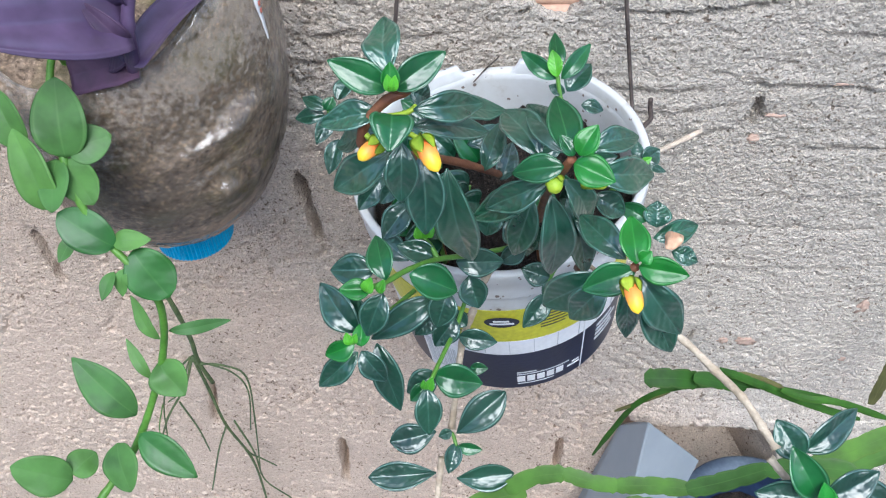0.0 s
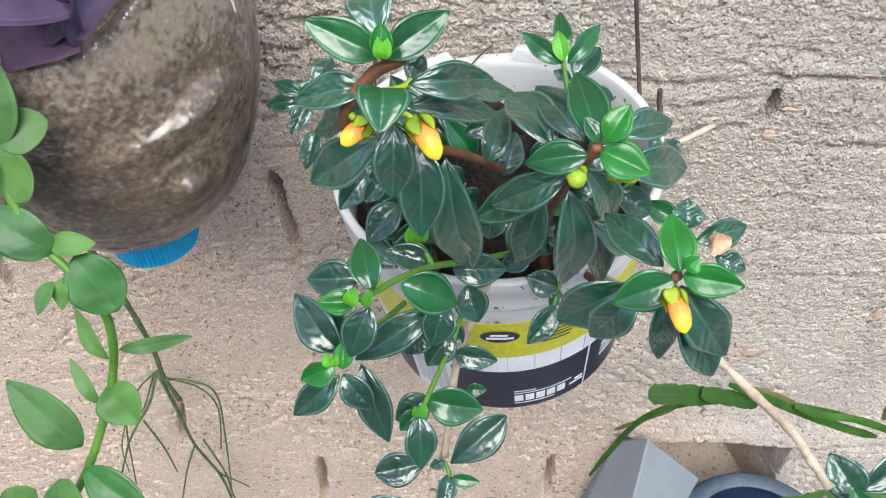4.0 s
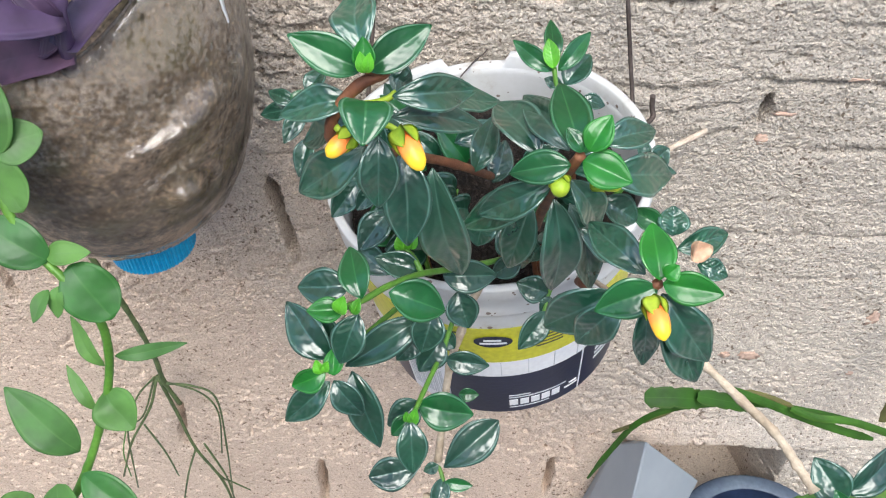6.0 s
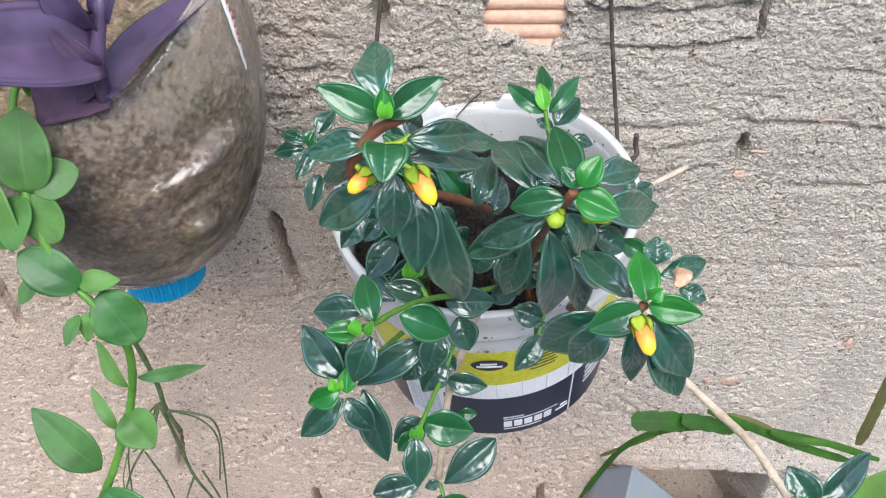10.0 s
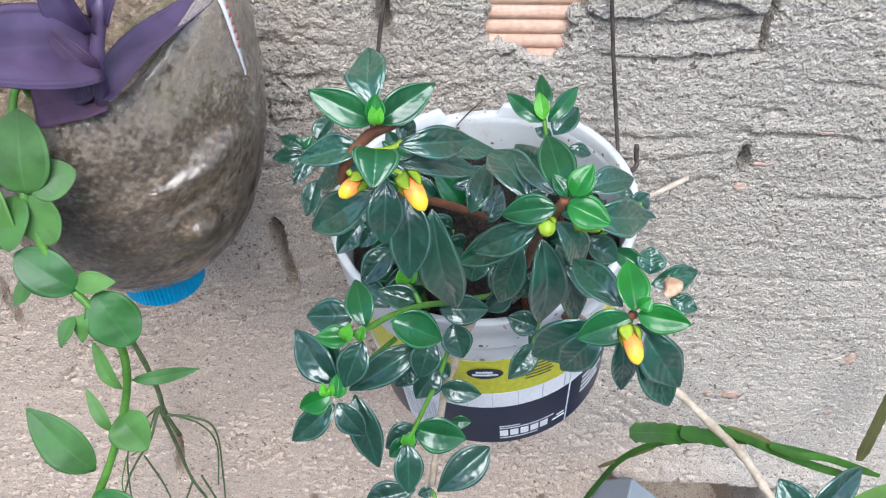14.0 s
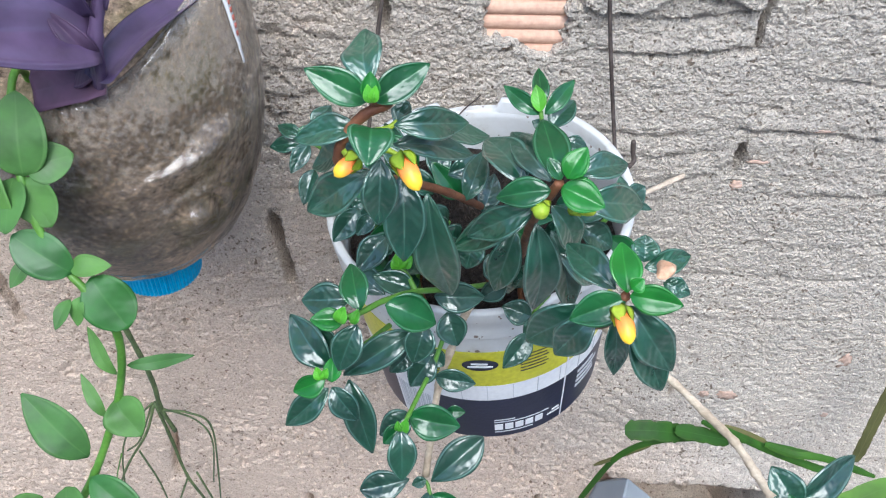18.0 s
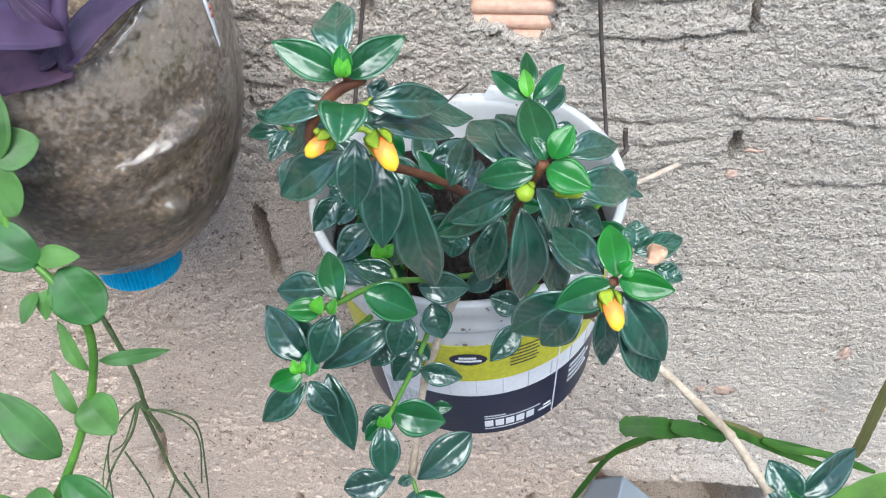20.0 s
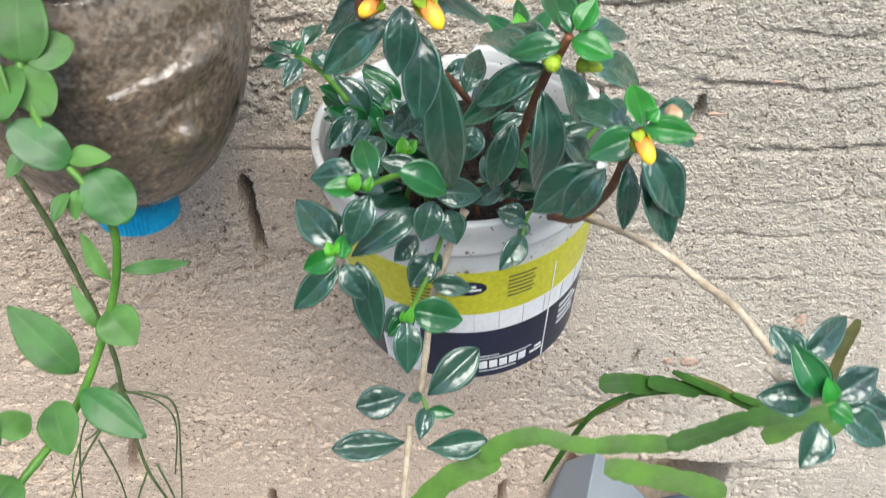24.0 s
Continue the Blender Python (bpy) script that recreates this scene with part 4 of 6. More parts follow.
def build_bottle():
    b = thing("bottle_planter", (BX, BY, 1.177), "clear plastic bottle cut open, turned upside down and filled with soil", "planter")
    bm, rings = bottle_shell(0.0, 1.183, cut)
    inner, _ = bottle_shell(0.0006, 1.183, cut)
    me = bpy.data.meshes.new("inner")
    inner.to_mesh(me), inner.free()
    n0 = len(bm.verts)
    bm.from_mesh(me)
    bpy.data.meshes.remove(me)
    bm.verts.index_update()
    bm.verts.ensure_lookup_table()
    rows, sides = 120, 192
    for f in list(bm.faces):
        if f.verts[0].index >= n0:
            f.normal_flip()
            f.material_index = 1
    for base in (0, rows * sides):
        for k in range(sides):
            bm.faces.new((bm.verts[base + k], bm.verts[base + (k + 1) % sides], bm.verts[n0 + base + (k + 1) % sides], bm.verts[n0 + base + k]))
    shell = part("shell", bm, M_CLEAR, b, "dusty clear plastic with moulded pads")
    shell.data.materials.append(M_CLEARIN)
    shell.visible_shadow = False
    # the cut edge, a little thickened
    edge = [Vector((BX + (bottle_radius(cut(a), a) - 0.0003) * math.sin(a), BY - (bottle_radius(cut(a), a) - 0.0003) * math.cos(a), cut(a))) for a in [2 * math.pi * k / 90 for k in range(91)]]
    rim_mesh = tube_mesh(edge, 0.0006, 0.0006, M_CLEAR, 8, 1)
    part("cut_edge", rim_mesh, M_CLEAR, b, "glossy cut plastic edge")
    # ribbed screw cap under the neck
    bm = bmesh.new()
    prof = [(0.0, 1.1770), (0.0165, 1.1770), (0.0185, 1.1780), (0.0196, 1.1796), (0.0198, 1.1985), (0.0190, 1.2000), (0.0170, 1.2005)]
    sides = 240
    rings = []
    for j, (r, z) in enumerate(prof):
        ring = []
        for k in range(sides):
            rr = r + (0.0008 if (j in (3, 4) and k % 4 < 2) else 0.0)
            ring.append(bm.verts.new((BX + rr * math.sin(2 * math.pi * k / sides), BY - rr * math.cos(2 * math.pi * k / sides), z)))
        rings.append(ring)
    for p, q in zip(rings, rings[1:]):
        for k in range(sides):
            bm.faces.new((p[k], p[(k + 1) % sides], q[(k + 1) % sides], q[k]))
    bmesh.ops.remove_doubles(bm, verts=bm.verts, dist=1e-6)
    part("cap", bm, M_CAP, b, "bright blue ribbed screw cap", soft=False)
    # a torn sliver of the paper label
    bm = bmesh.new()
    cols = []
    for i in range(13):
        z = 1.310 + 0.036 * i / 12
        half = 0.028 * (0.2 + 0.8 * min(1, i / 6))
        row = []
        for o in (0.0004, 0.0008):
            for s in (-1, 1):
                a = 1.36 - 0.06 * i / 12 + s * half
                r = bottle_radius(z, a) + o
                row.append(bm.verts.new((BX + r * math.sin(a), BY - r * math.cos(a), z)))
        cols.append(row)
    for p, q in zip(cols, cols[1:]):
        for i, j in ((0, 1), (1, 3), (3, 2), (2, 0)):
            bm.faces.new((p[i], p[j], q[j], q[i]))
    sliver = part("label_sliver", bm, M_PRINT, b, "torn strip of white paper label")
    for i in range(6):
        z = 1.3235 + 0.0034 * i
        a = 1.345 - 0.004 * i
        bm = bmesh.new()
        r = bottle_radius(z, a) + 0.0010
        mid = Vector((BX + r * math.sin(a), BY - r * math.cos(a), z))
        out = Vector((math.sin(a), -math.cos(a), 0))
        box(bm, -0.0007, 0.0007, -0.0001, 0.0001, -0.0011, 0.0011)
        turn = out.to_track_quat("Y", "Z").to_matrix().to_4x4()
        bmesh.ops.transform(bm, matrix=Matrix.Translation(mid) @ turn, verts=bm.verts)
        part("text_bar", bm, M_REDPRINT, sliver)
    return b


def build_bottle_soil():
    top = lambda a: cut(a) - 0.012 + 0.0025 * math.sin(7 * a)
    bm, rings = bottle_shell(0.0, 1.199, top, 96, 60, True)
    low = bm.verts.new((BX, BY, 1.199))
    last = rings[-1]
    for k in range(96):
        bm.faces.new((rings[0][(k + 1) % 96], rings[0][k], low))
    for i in range(1, 12):
        s = 1 - i / 12
        ring = []
        for k in range(96):
            v = rings[-1][k].co
            x, y = BX + (v.x - BX) * s, BY + (v.y - BY) * s
            z = 1.326 + (v.z - 1.326) * s * s + 0.005 * noise.fractal(Vector((x * 110, y * 110, 2)), 0.7, 2.1, 4) + 0.003 * (1 - s)
            ring.append(bm.verts.new((x, y, z)))
        for k in range(96):
            bm.faces.new((last[k], last[(k + 1) % 96], ring[(k + 1) % 96], ring[k]))
        last = ring
    c = bm.verts.new((BX, BY, 1.335))
    for k in range(96):
        bm.faces.new((last[k], last[(k + 1) % 96], c))
    ob = part("bottle_soil", bm, M_BOTTLESOIL, None)
    tagged(ob, "dry brown clay soil packed inside the clear bottle", "soil")


def stained_soil():
    """Soil pressed against plastic: pale dry crumbs, dark damp gaps and a little green algae."""
    m, n, l, b = shader("soil_behind_plastic", 0.9, 0.0, 0.3)
    at = coords(n, l)
    big = add(n, "ShaderNodeTexNoise", Scale=24.0, Detail=6.0, Roughness=0.65)
    mid = add(n, "ShaderNodeTexNoise", Scale=230.0, Detail=8.0, Roughness=0.75)
    crumb = add(n, "ShaderNodeTexVoronoi", Scale=420.0)
    green = add(n, "ShaderNodeTexNoise", Scale=30.0, Detail=3.0)
    for t in (big, mid, green, crumb):
        l.new(at, t.inputs["Vector"])
    c1 = ramp(n, l, big.outputs[0], [(0.34, (0.20, 0.145, 0.10)), (0.5, (0.28, 0.21, 0.155)), (0.64, (0.36, 0.28, 0.22))])
    c2 = ramp(n, l, mid.outputs[0], [(0.36, (0.42, 0.40, 0.38)), (0.48, (0.92, 0.92, 0.92)), (0.60, (1.45, 1.44, 1.42))])
    c = mixed(n, l, 0.9, c1.outputs[0], c2.outputs[0], "MULTIPLY")
    c3 = ramp(n, l, crumb.outputs["Distance"], [(0.1, (1.15, 1.13, 1.1)), (0.55, (0.62, 0.6, 0.58))])
    c = mixed(n, l, 0.7, c, c3.outputs[0], "MULTIPLY")
    bits = add(n, "ShaderNodeTexNoise", Scale=400.0, Detail=3.0, Roughness=0.6)
    l.new(at, bits.inputs["Vector"])
    c4 = ramp(n, l, bits.outputs[0], [(0.36, (0.40, 0.37, 0.34)), (0.41, (0.9, 0.9, 0.9)), (0.57, (1.0, 1.0, 1.0)), (0.60, (1.55, 1.5, 1.45))])
    c = mixed(n, l, 0.85, c, c4.outputs[0], "MULTIPLY")
    g = ramp(n, l, green.outputs[0], [(0.50, (0, 0, 0)), (0.66, (0.6, 0.6, 0.6))])
    l.new(mixed(n, l, g.outputs[0], c, (0.13, 0.12, 0.045)), b.inputs["Base Color"])
    bump = add(n, "ShaderNodeBump", Strength=0.8, Distance=0.002)
    l.new(mid.outputs[0], bump.inputs["Height"]), l.new(bump.outputs[0], b.inputs["Normal"])
    return m


M_BOTTLESOIL = stained_soil()
build_bottle()
build_bottle_soil()


# ---- plants ----
def put_leaf(plant, row, material, shape="ovate", bend=0.10, cup=0.20, hint=FACE, **more):
    base, tip, width = Vector(row[0:3]), Vector(row[3:6]), row[6]
    return part("leaf", leaf_mesh(base, tip, width, material, bend, cup, shape, hint, **more), material, plant)


def put_leaves(plant, rows, material, shape="ovate", bend=0.10, cup=0.20, hint=FACE, **more):
    for row in rows:
        put_leaf(plant, row, material, shape, bend, cup, hint, **more)


def put_stem(plant, points, r0, r1, material, knots=0.0, rough=0.06, label=""):
    return part("stem", tube_mesh(points, r0, r1, material, 9, 6, knots, rough), material, plant, label)


def put_bud(plant, base, tip, width, petal=None, name="flower_bud", label="orange-yellow flower bud"):
    """A pouched flower bud: corolla with a pinched mouth, in a five-lobed calyx."""
    base, tip = Vector(base), Vector(base).lerp(Vector(tip), 0.92)
    d = tip - base
    u, n, side = frame_of(d, FACE)
    verts, faces, uvs = [], [], []
    ns, sides = 14, 14
    for i in range(ns + 1):
        s = i / ns
        r = width / 2 * (0.35 + 0.55 * math.sin(math.pi * min(1, s * 0.80 + 0.10)) ** 1.1) * (1 - 0.8 * max(0, (s - 0.86) / 0.14) ** 2)
        c = base + d * s + n * (0.06 * d.length * math.sin(math.pi * s))
        for k in range(sides):
            a = 2 * math.pi * k / sides
            rr = r * (1 + 0.05 * math.cos(5 * a))
            verts.append(c + n * math.cos(a) * rr * 0.9 + side * math.sin(a) * rr)
            uvs.append((s, k / sides))
    for i in range(ns):
        for k in range(sides):
            a, b = i * sides + k, i * sides + (k + 1) % sides
            faces.append((a, b, b + sides, a + sides))
    faces += [tuple(range(sides))[::-1], tuple(range(ns * sides, (ns + 1) * sides))]
    bud = part(name, mesh_of(name, verts, faces, petal or M_PETAL, uvs), M_PETAL, plant, label)
    for k in range(5):
        a = 2 * math.pi * k / 5 + 0.4
        out = n * math.cos(a) + side * math.sin(a)
        b0 = base - u * 0.10 * d.length + out * 0.05 * width
        t0 = base + u * (0.46 * d.length) + out * 0.50 * width
        part("sepal", leaf_mesh(b0, t0, width * 0.80, M_CALYX, 0.22, 0.1, "ovate", out, 0.0005, ns=8, nv=4), M_CALYX, bud, "green sepal")
    return bud


def flat_stem(plant, points, width, material, hint=FACE, thick=0.0009, notch=0.12, label=""):
    """A flattened cactus stem: a strap with a raised midrib and scalloped edges."""
    line = spline(points, 10)
    verts, faces, uvs = [], [], []
    total, nv = len(line) - 1, 6
    length = sum((b - a).length for a, b in zip(line, line[1:]))
    beats = max(2, round(length / (width * 1.1)))
    for skin in (1, -1):
        for i, c in enumerate(line):
            s = i / total
            t = line[min(i + 1, total)] - line[max(i - 1, 0)]
            u, n, side = frame_of(t, hint)
            scallop = 1 - notch * ((beats * s + 0.3) % 1.0) ** 3
            w = width / 2 * scallop * min(1.0, (0.55 + 5 * s)) * min(1.0, (0.3 + 7 * (1 - s))) ** 0.7
            for j in range(nv + 1):
                v = 2 * j / nv - 1
                body = thick / 2 * (1 - v ** 6) + 0.0003 * math.exp(-(v / 0.22) ** 2)
                verts.append(c + side * v * w + n * (skin * body + 0.10 * w * abs(v)))
                uvs.append((s, j / nv))
    row, top = nv + 1, (total + 1) * (nv + 1)
    for i in range(total):
        for j in range(nv):
            a = i * row + j
            faces.append((a, a + row, a + row + 1, a + 1))
            faces.append((top + a, top + a + 1, top + a + row + 1, top + a + row))
        for a, flip in ((i * row, 0), (i * row + nv, 1)):
            f = (a, top + a, top + a + row, a + row)
            faces.append(f[::-1] if flip else f)
    for e, flip in ((0, 1), (total * row, 0)):
        for j in range(nv):
            f = (e + j, top + e + j, top + e + j + 1, e + j + 1)
            faces.append(f[::-1] if flip else f)
    me = mesh_of("flat_stem", verts, faces, material, uvs)
    me.set_sharp_from_angle(angle=radians(35))
    return part("flat_stem", me, material, plant, label)


def hull(points, bevel):
    bm = bmesh.new()
    for p in points:
        bm.verts.new(p)
    out = bmesh.ops.convex_hull(bm, input=bm.verts)
    bmesh.ops.delete(bm, geom=[g for g in out["geom_interior"] if isinstance(g, bmesh.types.BMVert)], context="VERTS")
    bmesh.ops.dissolve_limit(bm, angle_limit=radians(4), verts=bm.verts, edges=bm.edges)
    bmesh.ops.bevel(bm, geom=bm.edges[:], offset=bevel, segments=1, affect="EDGES")
    return bm

# goldfish plant in the bucket
gold = thing("goldfish_plant", (0.045, 0.345, 1.205), "goldfish plant with glossy dark green leaves and orange buds", "plant")
# upper shoot
put_leaves(gold, [
    (0.0111, 0.2233, 1.365, 0.0078, 0.2451, 1.37, 0.012),
    (0.008, 0.2203, 1.353, -0.0113, 0.2231, 1.347, 0.0094),
    (0.0173, 0.2225, 1.353, 0.038, 0.2364, 1.345, 0.0099),
    (0.0163, 0.2274, 1.343, 0.0397, 0.2397, 1.331, 0.0091),
    (0.0216, 0.2508, 1.329, 0.0456, 0.269, 1.318, 0.0101),
    (0.0068, 0.2314, 1.338, -0.0103, 0.2383, 1.326, 0.0099),
    (0.0098, 0.2228, 1.337, -0.0108, 0.2265, 1.318, 0.0124),
    (0.0134, 0.2185, 1.344, 0.0123, 0.2149, 1.323, 0.011)], M_OLD, bend=0.13, cup=0.20, wave=0.08)
put_leaves(gold, [
    (0.0183, 0.2258, 1.333, 0.0191, 0.2178, 1.306, 0.0133),
    (0.0255, 0.2393, 1.316, 0.0336, 0.2492, 1.26, 0.0152),
    (0.0151, 0.2384, 1.348, 0.0207, 0.241, 1.343, 0.0083)], M_OLD, bend=0.14, wave=0.08)
put_leaves(gold, [
    (0.011, 0.2187, 1.363, -0.0056, 0.2211, 1.371, 0.0095),
    (0.0125, 0.2185, 1.363, 0.0271, 0.2266, 1.37, 0.0092)], M_MID, bend=0.05, cup=0.16)
put_leaves(gold, [
    (0.0122, 0.2122, 1.359, 0.0118, 0.202, 1.354, 0.0126)], M_MID, "heart", bend=0.10)
put_leaves(gold, [
    (0.0119, 0.2162, 1.365, 0.012, 0.2186, 1.372, 0.0055)], M_BRIGHT, bend=0.12, cup=0.2)
put_leaves(gold, [
    (0.0121, 0.2145, 1.365, 0.0114, 0.2156, 1.37, 0.0032),
    (0.0126, 0.2146, 1.365, 0.0137, 0.2152, 1.37, 0.0029)], M_LIME, cup=0.2)
put_stem(gold, [(0.045, 0.2853, 1.273), (0.0315, 0.2614, 1.299), (0.0218, 0.2515, 1.31), (0.0125, 0.2366, 1.324), (0.0038, 0.2258, 1.335), (0.0013, 0.2198, 1.343), (0.0038, 0.2195, 1.351), (0.0098, 0.2201, 1.358), (0.0159, 0.2207, 1.361), (0.0121, 0.2195, 1.363)], 0.0015, 0.0015, M_STEM_BROWN, 0.1, label="brown stem")
put_stem(gold, [(0.0074, 0.2186, 1.353), (0.0148, 0.2221, 1.352), (0.0181, 0.2242, 1.353)], 0.0009, 0.0008, M_CALYX)
put_stem(gold, [(0.0025, 0.2194, 1.347), (0.0047, 0.2173, 1.346), (0.0068, 0.216, 1.346)], 0.0009, 0.0008, M_CALYX)
put_stem(gold, [(0.0114, 0.2188, 1.347), (0.0157, 0.2189, 1.347), (0.0187, 0.2177, 1.346)], 0.0009, 0.0008, M_CALYX)
put_bud(gold, (0.0071, 0.216, 1.346), (0.0011, 0.2099, 1.344), 0.0052)
put_bud(gold, (0.0192, 0.2177, 1.346), (0.0251, 0.2076, 1.341), 0.0062)
# right shoot
put_leaves(gold, [
    (0.0651, 0.2266, 1.332, 0.0608, 0.2481, 1.339, 0.0112),
    (0.0627, 0.2241, 1.33, 0.0468, 0.2264, 1.325, 0.0097)], M_MID, bend=0.07)
put_leaves(gold, [
    (0.0725, 0.2365, 1.327, 0.0895, 0.2476, 1.323, 0.0095),
    (0.0737, 0.2337, 1.318, 0.0973, 0.2489, 1.305, 0.0131),
    (0.0589, 0.2268, 1.322, 0.0385, 0.2325, 1.304, 0.0106),
    (0.0585, 0.2322, 1.313, 0.0338, 0.2389, 1.293, 0.0114),
    (0.0641, 0.2307, 1.319, 0.0747, 0.2335, 1.297, 0.0104),
    (0.0602, 0.2327, 1.31, 0.063, 0.2361, 1.267, 0.0136),
    (0.0684, 0.2537, 1.289, 0.0788, 0.2517, 1.25, 0.0112),
    (0.0768, 0.2471, 1.297, 0.0888, 0.2465, 1.288, 0.0101)], M_OLD, bend=0.13, cup=0.20, wave=0.08)
put_leaves(gold, [
    (0.058, 0.2562, 1.307, 0.0451, 0.285, 1.306, 0.0151),
    (0.0663, 0.2534, 1.311, 0.0538, 0.2817, 1.311, 0.0117),
    (0.0382, 0.2694, 1.289, 0.0446, 0.2867, 1.299, 0.01),
    (0.0449, 0.282, 1.273, 0.0493, 0.2952, 1.282, 0.0097),
    (0.0568, 0.2623, 1.281, 0.0501, 0.26, 1.252, 0.0127),
    (0.0419, 0.2605, 1.28, 0.0389, 0.2552, 1.268, 0.0116),
    (0.0311, 0.2898, 1.285, 0.0465, 0.2986, 1.287, 0.0097),
    (0.0715, 0.2484, 1.283, 0.087, 0.2525, 1.265, 0.011),
    (0.047, 0.2731, 1.259, 0.0553, 0.2692, 1.248, 0.0116),
    (0.0233, 0.2649, 1.288, 0.0115, 0.2657, 1.274, 0.0108)], M_OLD, bend=0.13, cup=0.20, wave=0.08)
put_leaves(gold, [
    (0.0669, 0.2235, 1.335, 0.0723, 0.2282, 1.343, 0.0081),
    (0.0656, 0.2233, 1.332, 0.0781, 0.2181, 1.329, 0.0105)], M_BRIGHT, bend=0.08, cup=0.2)
put_leaves(gold, [
    (0.0654, 0.2243, 1.334, 0.0612, 0.2284, 1.339, 0.0052)], M_MID)
put_stem(gold, [(0.0607, 0.277, 1.256), (0.0605, 0.2535, 1.289), (0.0611, 0.2341, 1.315), (0.0632, 0.2273, 1.326), (0.0649, 0.2243, 1.333)], 0.0018, 0.0014, M_STEM_BROWN, 0.1, label="brown stem")
put_bud(gold, (0.0692, 0.2251, 1.323), (0.0777, 0.2241, 1.322), 0.0042, M_CALYX, 'green_bud', 'closed yellow-green bud')
put_bud(gold, (0.0598, 0.2235, 1.326), (0.06, 0.2176, 1.324), 0.0058, M_CALYX, 'green_bud', 'closed yellow-green bud')
# lower right shoot
put_leaves(gold, [
    (0.0825, 0.1924, 1.32, 0.0818, 0.2064, 1.326, 0.0094),
    (0.0831, 0.1913, 1.32, 0.0971, 0.1877, 1.32, 0.0086)], M_BRIGHT, bend=0.07, cup=0.2)
put_leaves(gold, [
    (0.0829, 0.1908, 1.323, 0.0861, 0.1917, 1.326, 0.0052)], M_BRIGHT, cup=0.2)
put_leaves(gold, [
    (0.0825, 0.1927, 1.317, 0.0675, 0.191, 1.31, 0.0104)], M_MID, bend=0.07)
put_leaves(gold, [
    (0.0815, 0.2017, 1.312, 0.0692, 0.2223, 1.311, 0.0104),
    (0.0905, 0.2089, 1.314, 0.1055, 0.2158, 1.313, 0.0077),
    (0.0974, 0.2099, 1.307, 0.1058, 0.2083, 1.304, 0.0064),
    (0.0848, 0.1951, 1.312, 0.1005, 0.1919, 1.288, 0.0128),
    (0.0873, 0.1987, 1.302, 0.0995, 0.1931, 1.277, 0.0119),
    (0.0829, 0.2003, 1.303, 0.085, 0.1973, 1.279, 0.0072)], M_OLD, bend=0.13, cup=0.20, wave=0.08)
put_leaves(gold, [
    (0.0767, 0.212, 1.294, 0.0591, 0.2168, 1.272, 0.0149),
    (0.078, 0.2056, 1.297, 0.0676, 0.2075, 1.276, 0.0117),
    (0.1013, 0.2471, 1.281, 0.102, 0.2549, 1.287, 0.0107)], M_OLD, bend=0.13, cup=0.20, wave=0.08)
put_leaves(gold, [
    (0.0983, 0.2487, 1.283, 0.0884, 0.2543, 1.286, 0.0076)], M_MID)
put_stem(gold, [(0.0792, 0.2773, 1.226), (0.0843, 0.2526, 1.243), (0.0842, 0.2179, 1.28), (0.0821, 0.2002, 1.305), (0.0825, 0.1931, 1.318)], 0.0017, 0.0013, M_STEM_BROWN, 0.1, label="brown stem")
put_bud(gold, (0.0794, 0.1851, 1.321), (0.0814, 0.1742, 1.318), 0.0054)
part('withered_flower', leaf_mesh((0.0938, 0.2075, 1.315), (0.0984, 0.2052, 1.317), 0.0058, M_DRYFLOWER, 0.3, 0.2, 'round', thick=0.003, wave=0.25), M_DRYFLOWER, gold, 'withered pinkish flower')
# small shoots at the rim
put_leaves(gold, [
    (-0.0262, 0.3239, 1.282, -0.0199, 0.3342, 1.287, 0.0086),
    (-0.0307, 0.3201, 1.28, -0.0418, 0.3258, 1.282, 0.0066),
    (-0.032, 0.3204, 1.277, -0.0454, 0.3212, 1.274, 0.0076),
    (-0.0283, 0.3189, 1.278, -0.0348, 0.3083, 1.27, 0.008),
    (-0.0262, 0.3155, 1.267, -0.0305, 0.3047, 1.256, 0.0086),
    (-0.0229, 0.3234, 1.279, -0.0169, 0.3186, 1.274, 0.0081)], M_DARK)
put_leaves(gold, [
    (-0.0305, 0.3189, 1.28, -0.0274, 0.3224, 1.285, 0.0066)], M_MID)
put_stem(gold, [(-0.0083, 0.3186, 1.258), (-0.0176, 0.321, 1.269), (-0.0253, 0.3209, 1.276), (-0.0304, 0.3203, 1.279)], 0.0013, 0.0011, M_STEM_GREEN)
put_leaves(gold, [
    (-0.0048, 0.2911, 1.266, -0.0149, 0.2819, 1.256, 0.0105),
    (0.0014, 0.2875, 1.266, -0.0052, 0.2815, 1.26, 0.0077),
    (0.0078, 0.2744, 1.266, -0.0032, 0.2646, 1.256, 0.0119),
    (-0.0036, 0.2971, 1.265, -0.01, 0.2948, 1.262, 0.0069),
    (0.0204, 0.2395, 1.272, 0.0056, 0.2411, 1.277, 0.0092),
    (0.0065, 0.2864, 1.267, 0.0179, 0.2821, 1.262, 0.0099),
    (-0.0038, 0.2673, 1.254, 0.0078, 0.2574, 1.251, 0.011)], M_DARK, cup=0.2)
put_leaves(gold, [
    (0.0151, 0.2436, 1.277, 0.0143, 0.2458, 1.284, 0.006),
    (0.0163, 0.2444, 1.278, 0.0196, 0.2453, 1.283, 0.0044)], M_LIME)
put_leaves(gold, [
    (0.0713, 0.3552, 1.275, 0.0706, 0.3721, 1.285, 0.0082),
    (0.0709, 0.3536, 1.272, 0.0548, 0.3643, 1.28, 0.0087),
    (0.0734, 0.3537, 1.272, 0.0871, 0.3673, 1.282, 0.0084)], M_MID)
put_leaves(gold, [
    (0.0712, 0.3523, 1.274, 0.069, 0.3608, 1.283, 0.0071)], M_LIME)
